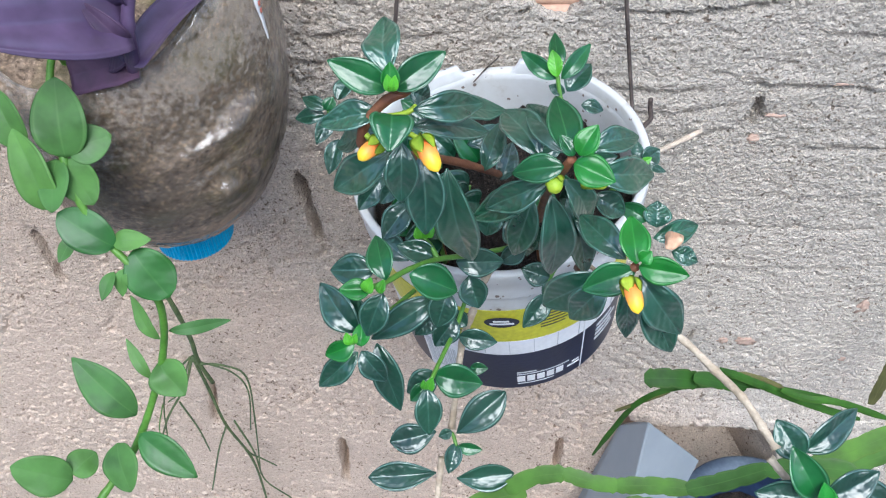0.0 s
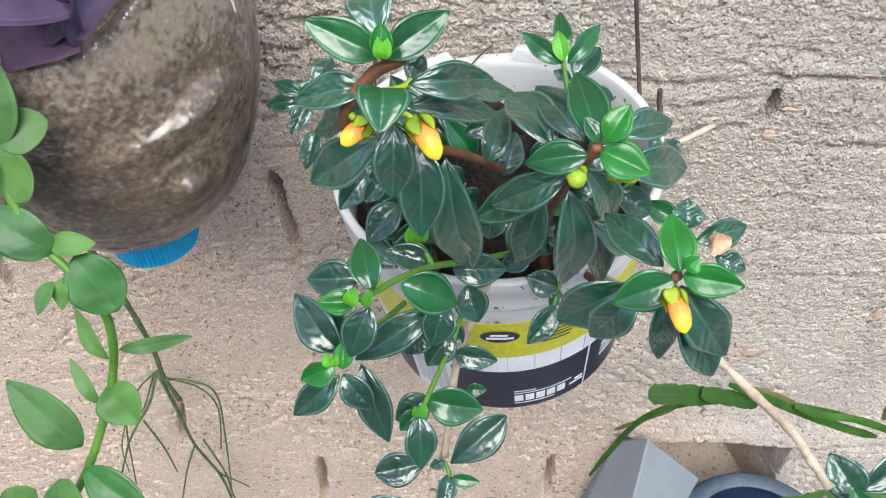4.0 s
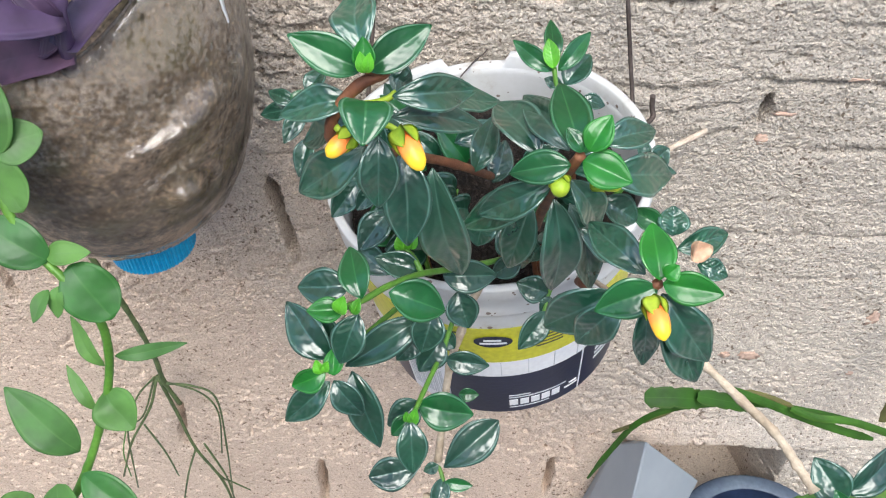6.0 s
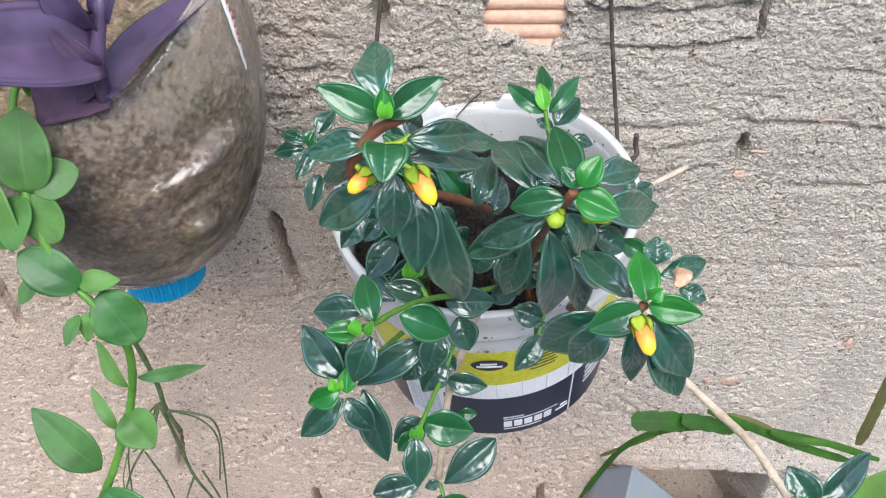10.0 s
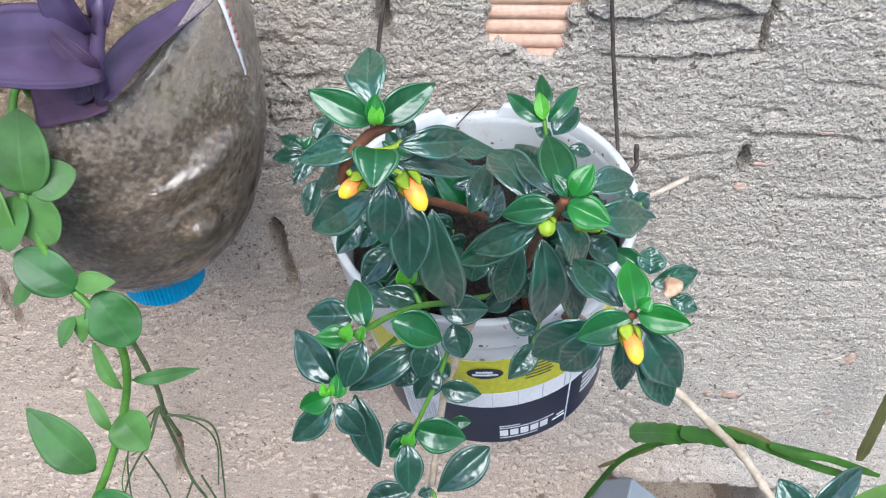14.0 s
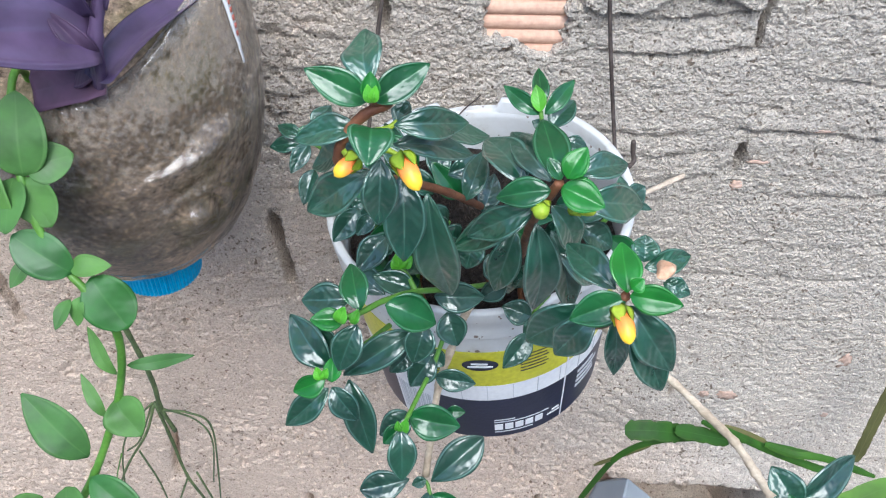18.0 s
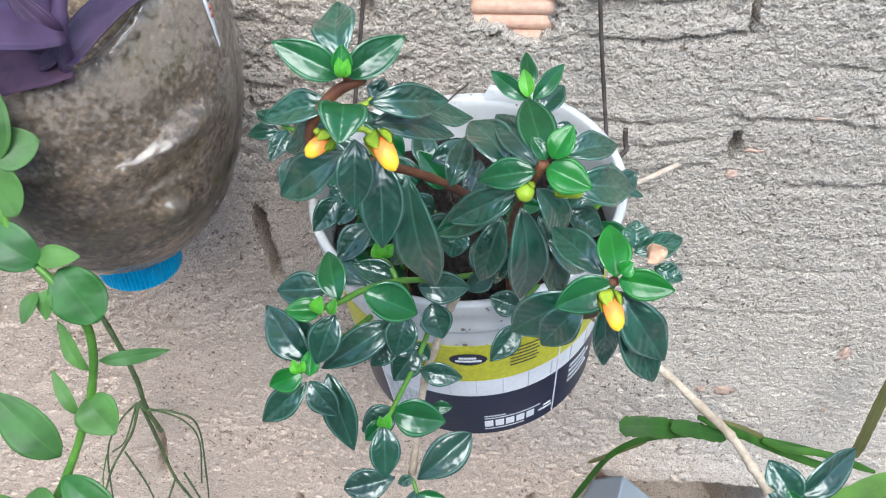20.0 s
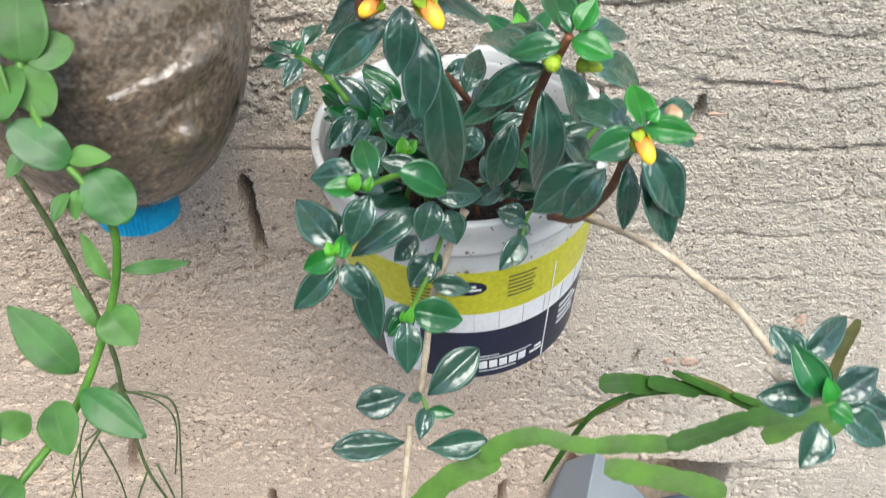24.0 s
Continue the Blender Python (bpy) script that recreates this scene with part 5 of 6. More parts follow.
put_leaves(gold, [
    (0.0764, 0.3524, 1.266, 0.0878, 0.3641, 1.273, 0.0124),
    (0.0753, 0.3509, 1.266, 0.0679, 0.3543, 1.268, 0.0056),
    (0.0828, 0.3459, 1.263, 0.0933, 0.3457, 1.26, 0.0071)], M_DARK)
put_stem(gold, [(0.0783, 0.338, 1.248), (0.0753, 0.3451, 1.258), (0.0732, 0.3503, 1.265), (0.0716, 0.3546, 1.273)], 0.0012, 0.001, M_STEM_GREEN)
put_leaves(gold, [
    (0.1068, 0.3105, 1.258, 0.1151, 0.3164, 1.261, 0.0096),
    (0.1051, 0.3114, 1.258, 0.1044, 0.3193, 1.264, 0.0058),
    (0.1085, 0.309, 1.257, 0.1176, 0.308, 1.255, 0.0038)], M_DARK)
put_leaves(gold, [
    (0.1059, 0.3085, 1.259, 0.1107, 0.3095, 1.262, 0.0038)], M_LIME)
put_stem(gold, [(0.0955, 0.3115, 1.24), (0.1015, 0.3106, 1.25), (0.1063, 0.3102, 1.258)], 0.0012, 0.001, M_STEM_GREEN)
# left hanging shoots
put_leaves(gold, [
    (0.0045, 0.2165, 1.285, -0.0001, 0.2321, 1.291, 0.01),
    (0.0128, 0.2155, 1.289, 0.029, 0.2159, 1.28, 0.0128)], M_MID, cup=0.2)
put_leaves(gold, [
    (-0.0002, 0.2243, 1.282, -0.0171, 0.2273, 1.278, 0.0122),
    (0.0032, 0.2148, 1.28, -0.0033, 0.2084, 1.264, 0.0112),
    (0.025, 0.2231, 1.272, 0.0212, 0.2158, 1.26, 0.0112),
    (0.021, 0.2241, 1.267, -0.0032, 0.2148, 1.254, 0.0113),
    (0.02, 0.2307, 1.251, 0.0118, 0.2256, 1.243, 0.0082)], M_DARK, cup=0.2)
put_leaves(gold, [
    (-0.0008, 0.2137, 1.283, -0.0116, 0.2126, 1.284, 0.008)], M_BRIGHT, cup=0.2)
put_leaves(gold, [
    (-0.0017, 0.2114, 1.284, 0.0001, 0.2131, 1.29, 0.005),
    (0.0022, 0.2121, 1.283, 0.0042, 0.2141, 1.288, 0.0036)], M_LIME, cup=0.2)
put_stem(gold, [(0.0501, 0.2761, 1.24), (0.034, 0.2563, 1.256), (0.0211, 0.2377, 1.273), (0.0113, 0.226, 1.28), (0.0045, 0.2185, 1.282), (-0.0003, 0.2149, 1.283)], 0.0011, 0.001, M_STEM_GREEN)
put_stem(gold, [(0.0211, 0.2377, 1.273), (0.0184, 0.2418, 1.276), (0.0153, 0.2444, 1.278)], 0.001, 0.0009, M_STEM_GREEN)
put_leaves(gold, [
    (-0.0076, 0.215, 1.258, -0.0228, 0.2308, 1.267, 0.013),
    (-0.0053, 0.2175, 1.256, -0.0157, 0.2307, 1.264, 0.0091),
    (-0.0074, 0.2081, 1.255, -0.0232, 0.2039, 1.239, 0.0101),
    (-0.0061, 0.2078, 1.256, 0.0027, 0.2031, 1.244, 0.0097),
    (-0.0014, 0.2144, 1.252, 0.0064, 0.2042, 1.223, 0.0113)], M_DARK, cup=0.2)
put_leaves(gold, [
    (-0.0082, 0.2083, 1.26, -0.0191, 0.2062, 1.255, 0.0084),
    (-0.006, 0.2082, 1.258, -0.006, 0.2155, 1.263, 0.0065)], M_BRIGHT, cup=0.2)
put_leaves(gold, [
    (-0.0095, 0.2074, 1.26, -0.0108, 0.209, 1.265, 0.0038),
    (-0.0088, 0.2077, 1.261, -0.007, 0.2086, 1.265, 0.003)], M_LIME)
put_stem(gold, [(0.0116, 0.2361, 1.257), (0.0008, 0.2212, 1.259), (-0.006, 0.2113, 1.259), (-0.0093, 0.2083, 1.26)], 0.001, 0.0009, M_STEM_GREEN)
put_leaves(gold, [
    (0.0192, 0.2236, 1.221, 0.0075, 0.2179, 1.215, 0.0116),
    (0.016, 0.2138, 1.224, 0.0168, 0.2035, 1.207, 0.0114),
    (0.0264, 0.2458, 1.229, 0.0181, 0.2378, 1.22, 0.012),
    (0.0275, 0.2495, 1.212, 0.0442, 0.248, 1.21, 0.0097),
    (0.0319, 0.2537, 1.246, 0.0363, 0.2462, 1.235, 0.0123),
    (0.0271, 0.2543, 1.254, 0.0462, 0.2565, 1.252, 0.0125),
    (0.0554, 0.2709, 1.246, 0.0449, 0.2681, 1.239, 0.0091),
    (0.0252, 0.2534, 1.224, 0.031, 0.2492, 1.219, 0.0082)], M_DARK, cup=0.2)
put_leaves(gold, [
    (0.0187, 0.222, 1.222, 0.038, 0.2207, 1.218, 0.0141),
    (0.0162, 0.217, 1.223, 0.0095, 0.2119, 1.218, 0.0076),
    (0.0323, 0.2473, 1.192, 0.0404, 0.2472, 1.192, 0.0057)], M_MID, cup=0.2)
put_leaves(gold, [
    (0.0163, 0.2138, 1.222, 0.0183, 0.2158, 1.229, 0.0042),
    (0.0159, 0.2141, 1.223, 0.0148, 0.2151, 1.228, 0.0033)], M_LIME)
put_stem(gold, [(0.0319, 0.2598, 1.23), (0.0266, 0.2444, 1.224), (0.0216, 0.2298, 1.224), (0.0168, 0.2167, 1.223)], 0.001, 0.0009, M_STEM_GREEN)
put_leaves(gold, [
    (0.066, 0.264, 1.234, 0.0541, 0.2665, 1.237, 0.0109),
    (0.0651, 0.2584, 1.23, 0.0548, 0.2482, 1.22, 0.0104),
    (0.0672, 0.2629, 1.233, 0.0629, 0.259, 1.229, 0.0055)], M_DARK, cup=0.2)
put_stem(gold, [(0.0744, 0.2804, 1.23), (0.0673, 0.2666, 1.234), (0.0642, 0.258, 1.229)], 0.0009, 0.0008, M_STEM_GREEN)
# long bare stem hanging down the front
put_stem(gold, [(0.0409, 0.2662, 1.237), (0.0365, 0.2645, 1.225), (0.0334, 0.2633, 1.212), (0.0287, 0.2572, 1.197), (0.0258, 0.2458, 1.176), (0.0237, 0.2363, 1.16)], 0.0017, 0.0016, M_STEM_PALE, 0.15)
put_stem(gold, [(0.0193, 0.2258, 1.151), (0.018, 0.2197, 1.141), (0.016, 0.2086, 1.124), (0.0118, 0.1912, 1.1)], 0.0016, 0.0013, M_STEM_PALE, 0.15)
put_leaves(gold, [
    (0.0264, 0.2303, 1.165, 0.0484, 0.2426, 1.181, 0.016)], M_DARK, "obovate", bend=0.05)
put_leaves(gold, [
    (0.0169, 0.2318, 1.164, -0.0043, 0.2276, 1.161, 0.0145),
    (0.0167, 0.2213, 1.145, -0.0148, 0.2182, 1.145, 0.0137),
    (0.0262, 0.2198, 1.143, 0.0529, 0.2213, 1.146, 0.0131)], M_DARK, "obovate", bend=0.05)
put_leaves(gold, [
    (0.0257, 0.2289, 1.159, 0.0228, 0.2171, 1.152, 0.0083),
    (0.0241, 0.2326, 1.163, 0.0179, 0.2308, 1.161, 0.0052)], M_DARK)
put_leaves(gold, [
    (0.0268, 0.2273, 1.159, 0.0382, 0.2261, 1.158, 0.0062)], M_MID)
put_stem(gold, [(0.0207, 0.2315, 1.161), (0.0241, 0.2327, 1.161), (0.0262, 0.2278, 1.158)], 0.0009, 0.0009, M_STEM_GREEN)
# long woody stem to the right and its leafy end
put_stem(gold, [(0.0804, 0.2875, 1.222), (0.0931, 0.2513, 1.242), (0.1029, 0.2267, 1.252), (0.1128, 0.2184, 1.25), (0.1221, 0.208, 1.247), (0.13, 0.1971, 1.246), (0.1359, 0.1876, 1.242), (0.1401, 0.1804, 1.239)], 0.0011, 0.0016, M_STEM_PALE, 0.30, 0.10, label="pale woody stem with knots")
put_stem(gold, [(0.1388, 0.1799, 1.234), (0.1443, 0.1731, 1.231), (0.1497, 0.1672, 1.23), (0.1533, 0.1658, 1.233)], 0.0014, 0.0012, M_STEM_PALE, 0.2)
put_leaves(gold, [
    (0.1484, 0.1782, 1.237, 0.1404, 0.1886, 1.245, 0.0122),
    (0.1503, 0.181, 1.237, 0.1705, 0.1951, 1.243, 0.0115),
    (0.1539, 0.1649, 1.235, 0.1711, 0.1708, 1.242, 0.0121),
    (0.1489, 0.1657, 1.233, 0.131, 0.1671, 1.233, 0.0119),
    (0.1582, 0.1626, 1.23, 0.1736, 0.1555, 1.222, 0.0134),
    (0.1486, 0.1571, 1.232, 0.1412, 0.1466, 1.222, 0.0124),
    (0.1652, 0.174, 1.226, 0.1841, 0.169, 1.22, 0.0119)], M_DARK, bend=0.08, cup=0.20, wave=0.06)
put_leaves(gold, [
    (0.1512, 0.1645, 1.235, 0.1416, 0.1757, 1.249, 0.0118)], M_MID, cup=0.2)
put_leaves(gold, [
    (0.1514, 0.1613, 1.236, 0.1507, 0.1652, 1.244, 0.0075),
    (0.1523, 0.1607, 1.235, 0.159, 0.1559, 1.233, 0.0083)], M_BRIGHT)
# dry twig in the bucket
twig = part("dry_twig", tube_mesh([(0.1132, 0.3698, 1.207), (0.1391, 0.4004, 1.192), (0.1539, 0.4124, 1.19), (0.1635, 0.4192, 1.19)], 0.0014, 0.0016, M_TWIG, 7, 4, 0.1, 0.08), M_TWIG, None)
tagged(twig, "pale dry twig stuck in the bucket behind the leaves", "twig")
# wires
wire("rusty wire hanging from the wall to the bucket rim", [(0.1051, 0.424, 1.314), (0.1072, 0.423, 1.297), (0.1125, 0.42, 1.261), (0.1182, 0.412, 1.224), (0.1198, 0.405, 1.212)])
wire("rusty wire hanging from the wall to the bucket rim", [(-0.0016, 0.424, 1.313), (-0.0045, 0.423, 1.296), (-0.0075, 0.421, 1.278), (-0.0101, 0.418, 1.257), (-0.0145, 0.405, 1.22)])
wire("short bent end of rusty wire at the bucket rim", [(0.1297, 0.412, 1.218), (0.1304, 0.412, 1.211), (0.1312, 0.41, 1.206), (0.1273, 0.405, 1.205), (0.1243, 0.4, 1.204)], 0.0014)
# purple plant in the bottle
purple = thing("purple_heart_plant", (-0.100, 0.30, 1.318), "purple heart plant with long dark violet leaves in the bottle", "plant")
put_leaves(purple, [
    (-0.0877, 0.2817, 1.347, -0.1289, 0.2451, 1.367, 0.028)], M_PURPLE, "blade", bend=0.06, cup=0.2, thick=0.0012, hint=Vector((0.1, -0.6, 0.8)))
put_leaves(purple, [
    (-0.0882, 0.2771, 1.331, -0.0551, 0.3433, 1.345, 0.0173)], M_PURPLE, "blade", bend=0.05, cup=0.16, thick=0.0012, hint=Vector((-0.5, -0.7, 0.6)))
put_leaves(purple, [
    (-0.0896, 0.2835, 1.329, -0.1167, 0.283, 1.323, 0.0155)], M_PINKPURPLE, "strap", bend=0.10, cup=0.06, thick=0.0012)
put_leaves(purple, [
    (-0.0878, 0.2755, 1.342, -0.0972, 0.2734, 1.359, 0.0084),
    (-0.0915, 0.2784, 1.343, -0.0934, 0.277, 1.349, 0.0075),
    (-0.0911, 0.2837, 1.335, -0.1039, 0.2846, 1.327, 0.0118)], M_PINKPURPLE, "blade", bend=0.15, cup=0.3)
put_leaves(purple, [
    (-0.0894, 0.2816, 1.353, -0.0964, 0.2797, 1.381, 0.0125),
    (-0.0843, 0.2843, 1.356, -0.0712, 0.2948, 1.382, 0.0109)], M_PURPLE, "blade", bend=0.08, cup=0.25)
put_stem(purple, [(-0.0957, 0.2885, 1.317), (-0.089, 0.2794, 1.333), (-0.087, 0.2802, 1.346), (-0.0835, 0.2849, 1.36), (-0.0814, 0.2921, 1.372)], 0.0026, 0.0022, M_PURPLE, 0.2)
put_stem(purple, [(-0.0886, 0.279, 1.336), (-0.0925, 0.2805, 1.348), (-0.0961, 0.2816, 1.359), (-0.0978, 0.2852, 1.369)], 0.0022, 0.0018, M_PINKPURPLE, 0.2)
# trailing plant hanging from the bottle
trail = thing("trailing_plant", (-0.16, 0.29, 1.318), "trailing plant with fleshy light green leaves hanging over the bottle edge", "plant")
put_stem(trail, [(-0.126, 0.2989, 1.307), (-0.1273, 0.3009, 1.319), (-0.1244, 0.29, 1.327), (-0.1232, 0.2801, 1.323), (-0.1204, 0.2678, 1.313), (-0.1178, 0.2591, 1.303), (-0.1136, 0.2508, 1.288), (-0.1065, 0.245, 1.274), (-0.0981, 0.2404, 1.265), (-0.0915, 0.2375, 1.25), (-0.0927, 0.2367, 1.234), (-0.0972, 0.2338, 1.216), (-0.1034, 0.2271, 1.199), (-0.1107, 0.2188, 1.183), (-0.1183, 0.2103, 1.171), (-0.1264, 0.1964, 1.166), (-0.1329, 0.1854, 1.162)], 0.0014, 0.0017, M_STEM_GREEN, 0.12)
put_leaves(trail, [
    (-0.1165, 0.2585, 1.304, -0.1165, 0.2726, 1.33, 0.0202),
    (-0.1162, 0.2604, 1.306, -0.1007, 0.2669, 1.308, 0.0154),
    (-0.1174, 0.259, 1.303, -0.1084, 0.2504, 1.288, 0.0155),
    (-0.1206, 0.2591, 1.303, -0.1216, 0.2438, 1.29, 0.0145)], M_TRAIL, "egg", bend=0.06, cup=0.03, wave=0.04, thick=0.0013)
put_leaves(trail, [
    (-0.1240, 0.2500, 1.2855, -0.1337, 0.2620, 1.3149, 0.0160),
    (-0.1334, 0.2620, 1.3059, -0.1415, 0.2720, 1.3272, 0.0130)], M_TRAIL, "egg", bend=0.10, cup=0.12, wave=0.06, thick=0.0013)
put_leaves(trail, [
    (-0.1028, 0.2428, 1.273, -0.1217, 0.2467, 1.287, 0.0164),
    (-0.0972, 0.2439, 1.27, -0.0842, 0.234, 1.254, 0.0193)], M_TRAILD, "round", bend=0.06, cup=0.03, wave=0.04, thick=0.0013)
put_leaves(trail, [
    (-0.1172, 0.2435, 1.278, -0.1225, 0.2354, 1.272, 0.006),
    (-0.1041, 0.2448, 1.274, -0.0887, 0.245, 1.275, 0.0085),
    (-0.1044, 0.2382, 1.264, -0.1082, 0.2286, 1.258, 0.0061),
    (-0.1007, 0.2388, 1.265, -0.1019, 0.2325, 1.256, 0.0065)], M_TRAIL, bend=0.12, cup=0.09, wave=0.05, thick=0.0013)
put_leaves(trail, [
    (-0.0959, 0.235, 1.226, -0.1078, 0.2469, 1.24, 0.0066),
    (-0.092, 0.2372, 1.229, -0.0681, 0.2458, 1.226, 0.0058),
    (-0.1036, 0.2294, 1.206, -0.1136, 0.2399, 1.22, 0.0054),
    (-0.0993, 0.2332, 1.213, -0.0876, 0.2222, 1.204, 0.0175),
    (-0.1123, 0.2212, 1.19, -0.1371, 0.2338, 1.214, 0.0173)], M_TRAIL, bend=0.12, cup=0.09, wave=0.05, thick=0.0013)
put_leaves(trail, [
    (-0.1367, 0.1964, 1.177, -0.1578, 0.1947, 1.191, 0.0181),
    (-0.118, 0.2091, 1.187, -0.1104, 0.1921, 1.176, 0.0173),
    (-0.1363, 0.1977, 1.18, -0.129, 0.208, 1.181, 0.0146),
    (-0.129, 0.1848, 1.173, -0.1358, 0.1673, 1.17, 0.0188),
    (-0.1504, 0.1814, 1.171, -0.1614, 0.1796, 1.184, 0.0164)], M_TRAIL, "egg", bend=0.08, cup=0.05, wave=0.05, thick=0.0013)
put_leaves(trail, [
    (-0.1084, 0.2118, 1.19, -0.0832, 0.1991, 1.177, 0.015)], M_TRAILD, bend=0.08, cup=0.08, thick=0.0013)
# thin stemmed hanging plant beside the wall
thin = thing("thin_hanging_plant", (-0.19, 0.40, 1.15), "thin dark green stems branching like roots against the wall", "plant")
put_stem(thin, [(-0.2263, 0.4, 1.235), (-0.2091, 0.4, 1.187), (-0.1929, 0.4, 1.132), (-0.1802, 0.398, 1.068), (-0.1751, 0.398, 1.02), (-0.1768, 0.4, 0.9853), (-0.1731, 0.402, 0.9547)], 0.002, 0.0016, M_ROOT, 0.1)
put_stem(thin, [(-0.1799, 0.4, 0.9909), (-0.1781, 0.402, 0.9421), (-0.1766, 0.404, 0.89), (-0.1663, 0.406, 0.8355), (-0.1667, 0.408, 0.7721), (-0.1725, 0.41, 0.7003)], 0.0014, 0.0009, M_ROOT, 0.12)
put_stem(thin, [(-0.1766, 0.404, 0.89), (-0.1926, 0.404, 0.8475), (-0.2136, 0.404, 0.7784)], 0.0009, 0.0007, M_ROOT, 0.12)
put_stem(thin, [(-0.1766, 0.404, 0.89), (-0.1663, 0.405, 0.8465), (-0.1575, 0.405, 0.8357), (-0.1455, 0.405, 0.8228)], 0.0008, 0.0006, M_ROOT)
put_stem(thin, [(-0.1802, 0.4, 0.9821), (-0.1563, 0.396, 0.9855), (-0.1411, 0.394, 0.9735), (-0.1475, 0.398, 0.9103), (-0.161, 0.402, 0.8143)], 0.0009, 0.0006, M_ROOT, 0.12)
put_stem(thin, [(-0.1756, 0.4, 0.9842), (-0.1531, 0.398, 0.9745), (-0.1443, 0.396, 0.9519), (-0.155, 0.4, 0.8904)], 0.0007, 0.0006, M_ROOT)
put_stem(thin, [(-0.1816, 0.4, 0.9875), (-0.1927, 0.396, 0.9581), (-0.2159, 0.392, 0.9183), (-0.2384, 0.394, 0.8638)], 0.0012, 0.0007, M_ROOT, 0.12)
put_stem(thin, [(-0.2014, 0.394, 0.9387), (-0.1965, 0.396, 0.896), (-0.1962, 0.398, 0.858)], 0.0008, 0.0006, M_ROOT)
put_stem(thin, [(-0.1821, 0.4, 0.9901), (-0.1979, 0.396, 0.9722), (-0.2153, 0.394, 0.9346), (-0.2318, 0.394, 0.8458)], 0.0008, 0.0006, M_ROOT)
put_stem(thin, [(-0.1821, 0.4, 0.9901), (-0.2015, 0.4, 0.9446), (-0.2122, 0.396, 0.9354)], 0.0007, 0.0006, M_ROOT)
put_stem(thin, [(-0.1683, 0.404, 0.897), (-0.1615, 0.405, 0.8459), (-0.161, 0.406, 0.7944), (-0.141, 0.407, 0.7555), (-0.1268, 0.408, 0.7014)], 0.0009, 0.0006, M_ROOT)
put_stem(thin, [(-0.2162, 0.394, 0.9346), (-0.2301, 0.396, 0.8951), (-0.2347, 0.397, 0.8586)], 0.0006, 0.0005, M_STEM_GREEN)
# leaves low among the shoots
fill = random.Random(12)
for k in range(34):
    a, r = fill.uniform(-3.0, 2.2), fill.uniform(0.012, 0.052)
    foot = Vector((0.045 + r * math.sin(a), 0.342 - r * math.cos(a), 1.217 + fill.uniform(0.0, 0.022)))
    if abs(foot.x - 0.037) < 0.014 and foot.y < 0.345:
        continue
    way = Vector((math.sin(a + fill.uniform(-0.9, 0.9)), -math.cos(a + fill.uniform(-0.9, 0.9)), fill.uniform(0.1, 0.9))).normalized()
    size = fill.uniform(0.017, 0.028)
    put_leaf(gold, (*foot, *(foot + way * size), size * fill.uniform(0.48, 0.6)), fill.choice((M_DARK, M_DARK, M_MID)), bend=0.12)
    if k % 3 == 0:
        put_stem(gold, [foot - Vector((0, 0, 0.02)), foot - Vector((0.002, 0, 0.008)), foot], 0.0012, 0.0010, M_STEM_BROWN)
for k in range(26):
    a, r = fill.uniform(-2.7, -0.2), fill.uniform(0.030, 0.056)
    foot = Vector((0.045 + r * math.sin(a), 0.345 - r * math.cos(a), 1.221 + fill.uniform(0.0, 0.020)))
    way = Vector((math.sin(a + fill.uniform(-0.8, 0.8)), -math.cos(a + fill.uniform(-0.8, 0.8)), fill.uniform(0.3, 1.1))).normalized()
    size = fill.uniform(0.017, 0.025)
    put_leaf(gold, (*foot, *(foot + way * size), size * fill.uniform(0.5, 0.62)), fill.choice((M_DARK, M_MID, M_DARK)), bend=0.12)
    if k % 4 == 0:
        put_stem(gold, [foot - Vector((0, 0, 0.024)), foot - Vector((0.002, 0, 0.010)), foot], 0.0012, 0.0010, M_STEM_GREEN)
# flat-stemmed cactus beside the wall
cactus = thing("orchid_cactus", (0.285, 0.36, 0.79), "orchid cactus with flat notched green stems hanging from a pot", "plant")
flat_stem(cactus, [(0.3219, 0.36, 0.9837), (0.2787, 0.36, 1.004), (0.2392, 0.36, 1.017), (0.2036, 0.355, 1.029), (0.1663, 0.355, 1.024), (0.1445, 0.355, 1.006), (0.1317, 0.358, 0.9665), (0.1215, 0.36, 0.9279)], 0.0042, M_CACTUS)
flat_stem(cactus, [(0.179, 0.352, 1.037), (0.1624, 0.35, 1.042), (0.1429, 0.35, 1.042)], 0.0134, M_CACTUS, notch=0.2)
flat_stem(cactus, [(0.2111, 0.352, 1.031), (0.1917, 0.35, 1.039), (0.1741, 0.35, 1.044)], 0.0102, M_CACTUS, notch=0.2)
flat_stem(cactus, [(0.1898, 0.352, 1.05), (0.2152, 0.352, 1.036), (0.2438, 0.352, 1.019), (0.2728, 0.352, 1.004), (0.2955, 0.352, 0.9946)], 0.0055, M_CACTUS)
flat_stem(cactus, [(0.233, 0.35, 1.031), (0.2516, 0.348, 1.024), (0.2735, 0.348, 1.02), (0.3131, 0.35, 0.9983)], 0.0050, M_CACTUS)
flat_stem(cactus, [(0.2048, 0.356, 1.04), (0.2219, 0.356, 1.033), (0.2383, 0.356, 1.023)], 0.0047, M_BROWNLEAF)
flat_stem(cactus, [(0.1641, 0.356, 1.018), (0.1448, 0.356, 1.004), (0.1303, 0.357, 0.9919)], 0.0028, M_BROWNLEAF)
flat_stem(cactus, [(0.3228, 0.385, 0.9639), (0.3254, 0.39, 0.9912), (0.3277, 0.395, 1.023), (0.333, 0.4, 1.05)], 0.0091, M_BROWNLEAF)
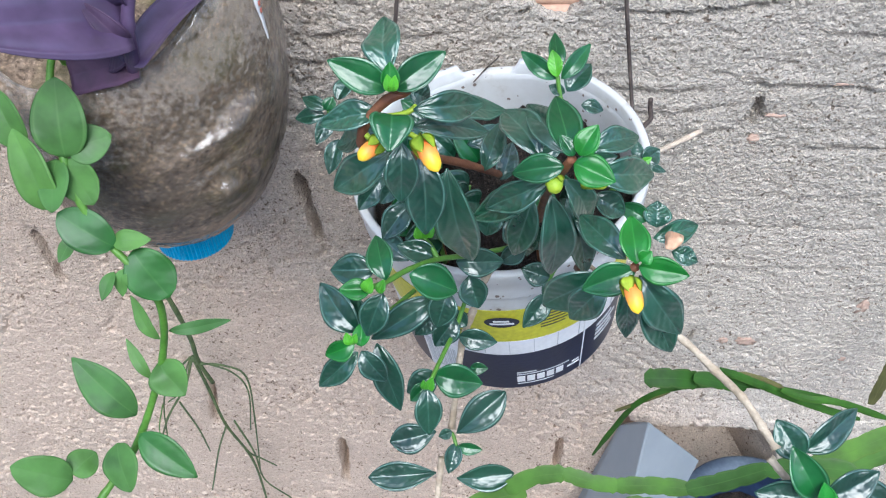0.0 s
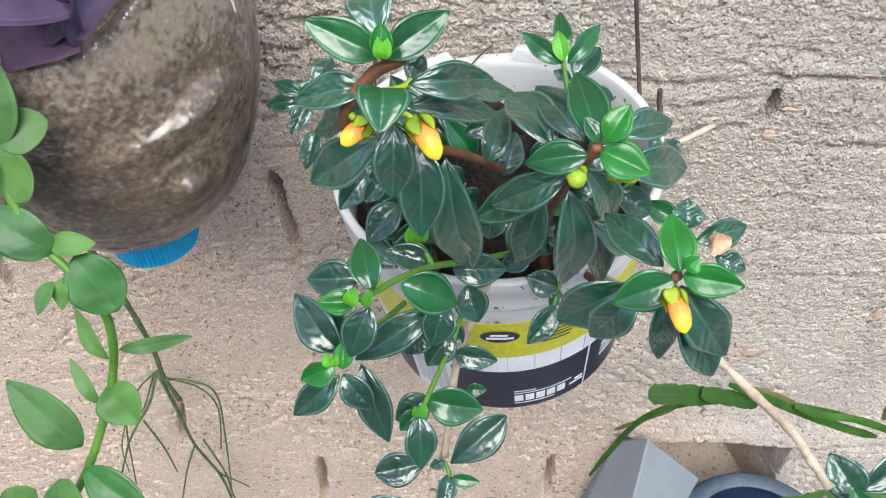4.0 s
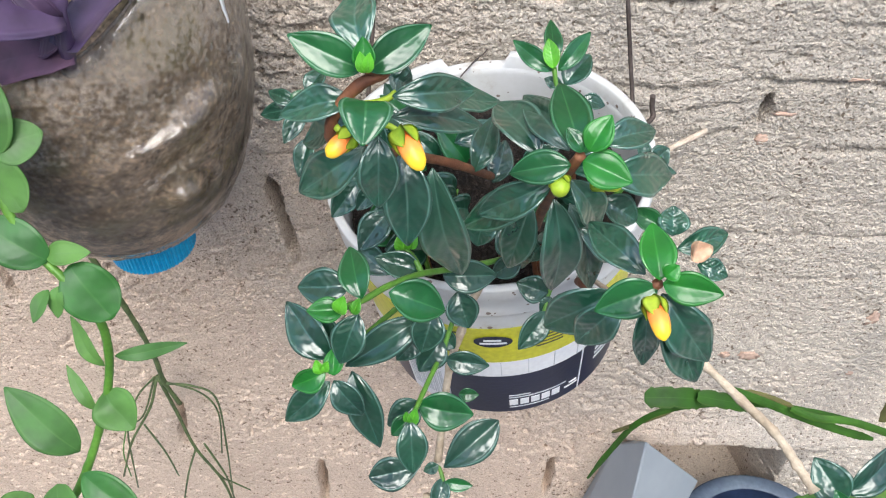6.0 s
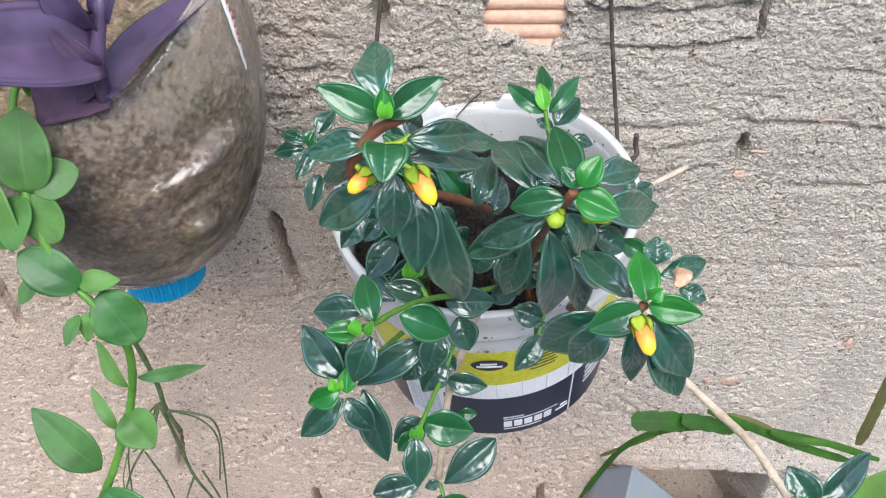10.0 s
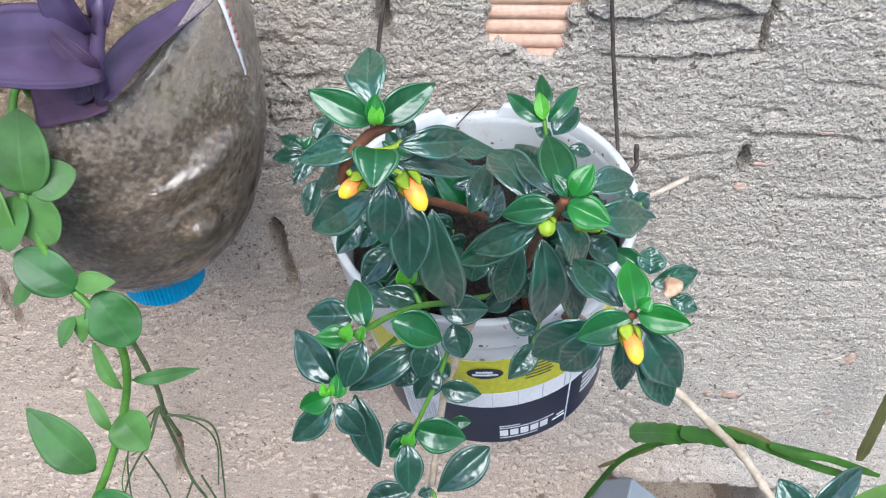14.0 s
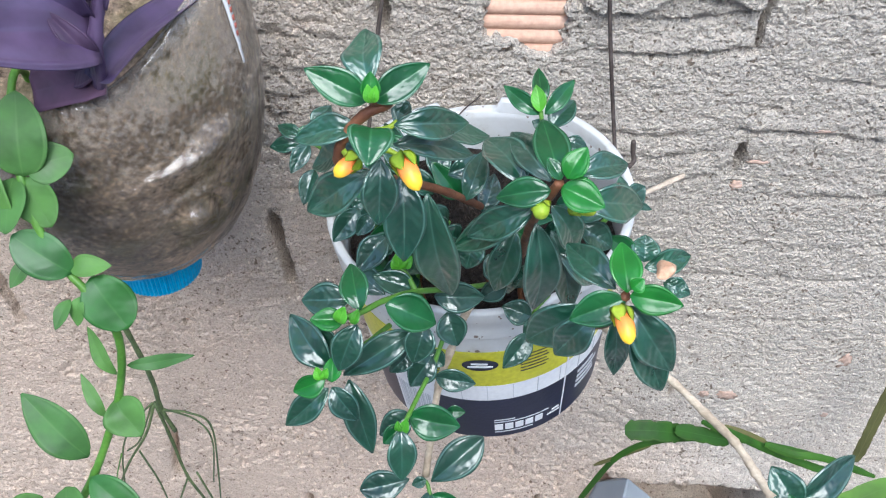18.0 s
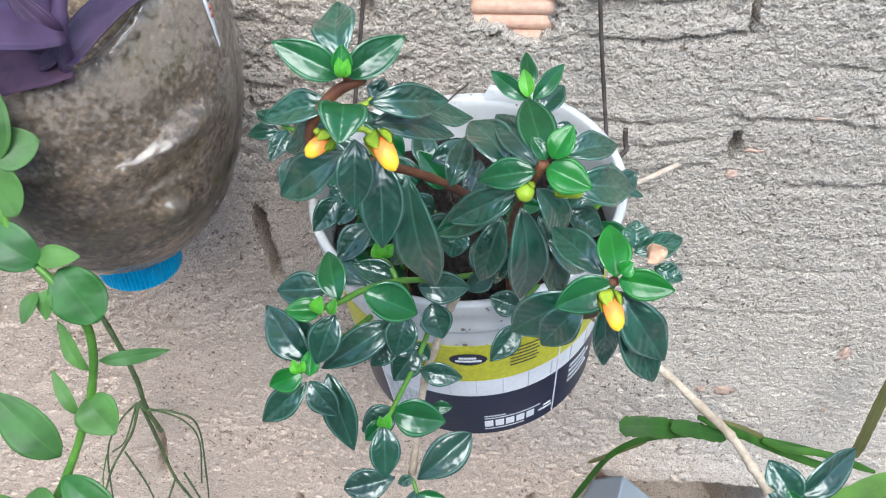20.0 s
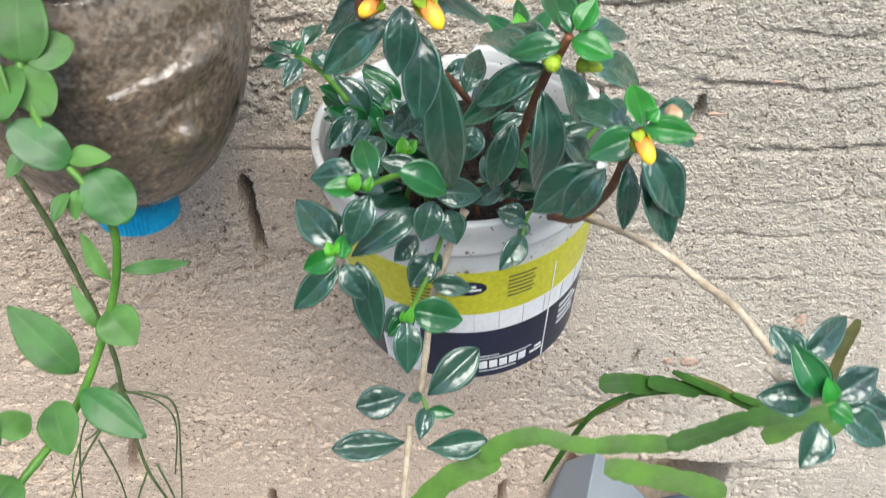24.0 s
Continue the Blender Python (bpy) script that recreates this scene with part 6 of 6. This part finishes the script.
flat_stem(cactus, [(0.0495, 0.2154, 1.141), (0.0615, 0.2181, 1.149), (0.0763, 0.2182, 1.153)], 0.0088, M_CACTUSL, notch=0.2)
flat_stem(cactus, [(0.0746, 0.2183, 1.153), (0.0867, 0.2152, 1.151), (0.1001, 0.2135, 1.15)], 0.0076, M_CACTUSL, notch=0.2)
flat_stem(cactus, [(0.0977, 0.2139, 1.15), (0.1141, 0.2127, 1.153), (0.1308, 0.2103, 1.155)], 0.0083, M_CACTUSL, notch=0.2)
flat_stem(cactus, [(0.1284, 0.2099, 1.155), (0.144, 0.2111, 1.161), (0.1623, 0.2134, 1.169)], 0.0090, M_CACTUSL, notch=0.2)
flat_stem(cactus, [(0.1599, 0.2129, 1.168), (0.178, 0.2125, 1.172), (0.1958, 0.2096, 1.174)], 0.0092, M_CACTUSL, notch=0.2)
flat_stem(cactus, [(0.1035, 0.2107, 1.14), (0.1275, 0.2054, 1.139), (0.1548, 0.1989, 1.137)], 0.0107, M_CACTUSL, notch=0.2)
flat_stem(cactus, [(0.0203, 0.2062, 1.116), (0.0375, 0.2134, 1.131), (0.0584, 0.2162, 1.139)], 0.0112, M_CACTUSL, notch=0.2)
flat_stem(cactus, [(0.177, 0.2218, 1.144), (0.1994, 0.2294, 1.152), (0.2293, 0.2384, 1.162)], 0.0105, M_CACTUSL, notch=0.2)
flat_stem(cactus, [(0.201, 0.2247, 1.134), (0.2194, 0.234, 1.142), (0.2405, 0.2396, 1.146)], 0.0083, M_CACTUSL, notch=0.2)
# grey carton and dark pot below
carton = thing("grey_carton", (0.175, 0.431, 0.80), "light grey folded carton hung low on the wall", "carton")
apex, right_corner, left_corner = Vector((0.1712, 0.400, 0.9105)), Vector((0.2264, 0.412, 0.8334)), Vector((0.157, 0.425, 0.8659))
right_foot, fold_foot, left_foot = Vector((0.1974, 0.3724, 0.7958)), Vector((0.157, 0.3552, 0.8326)), Vector((0.131, 0.4068, 0.7534))
corners = [apex, right_corner, left_corner, right_foot, fold_foot, left_foot]
part("body", hull([c + Vector((0, 0.0012, -0.0008)) for c in corners] + [Vector((c.x, 0.4315, c.z - 1.5 * (0.4315 - c.y))) for c in corners], 0.0004), M_GREYBOX, carton, soft=False)
for name, ring in (("front_panel", (apex, right_corner, right_foot, fold_foot)), ("side_panel", (left_corner, apex, fold_foot, left_foot))):
    out = (ring[1] - ring[0]).cross(ring[2] - ring[0]).normalized()
    out = out if out.y < 0 else -out
    part(name, hull([c + out * 0.0007 for c in ring] + [c - out * 0.0006 for c in ring], 0.0004), M_GREYBOX, carton, soft=False)
pot = thing("dark_pot", (0.270, 0.362, 0.70), "dark blue plastic pot with a scuffed rim on the wall", "pot")
wall_profile = [(0.002, 0.702), (0.045, 0.702), (0.047, 0.704), (0.0600, 0.800), (0.0665, 0.802), (0.0665, 0.812), (0.0600, 0.813), (0.0580, 0.808), (0.0450, 0.708), (0.002, 0.707)]
bm = lathe(wall_profile, 64)
bmesh.ops.translate(bm, verts=bm.verts, vec=(0.270, 0.362, 0))
part("body", bm, M_POT, pot)
bm = lathe([(0.0667, 0.8015), (0.0682, 0.803), (0.0682, 0.8115), (0.0660, 0.8142), (0.0545, 0.8146), (0.0535, 0.8136), (0.0545, 0.8128), (0.0666, 0.8122)], 64)
bmesh.ops.translate(bm, verts=bm.verts, vec=(0.270, 0.362, 0))
part("rim", bm, M_POTRIM, pot, "scuffed blue-grey rim")
pot_soil = part("pot_soil", lump_disc(0.053, 9, 0.004), M_SOIL, None)
pot_soil.matrix_basis = Matrix.Translation((0.270, 0.362, 0.772))
tagged(pot_soil, "dark soil in the blue pot", "soil")
wire("thin reddish thread of wire caught in the torn rim", [(0.0321, 0.4083, 1.232), (0.0386, 0.4195, 1.233), (0.0447, 0.4304, 1.232), (0.0466, 0.4378, 1.231)], 0.0004)
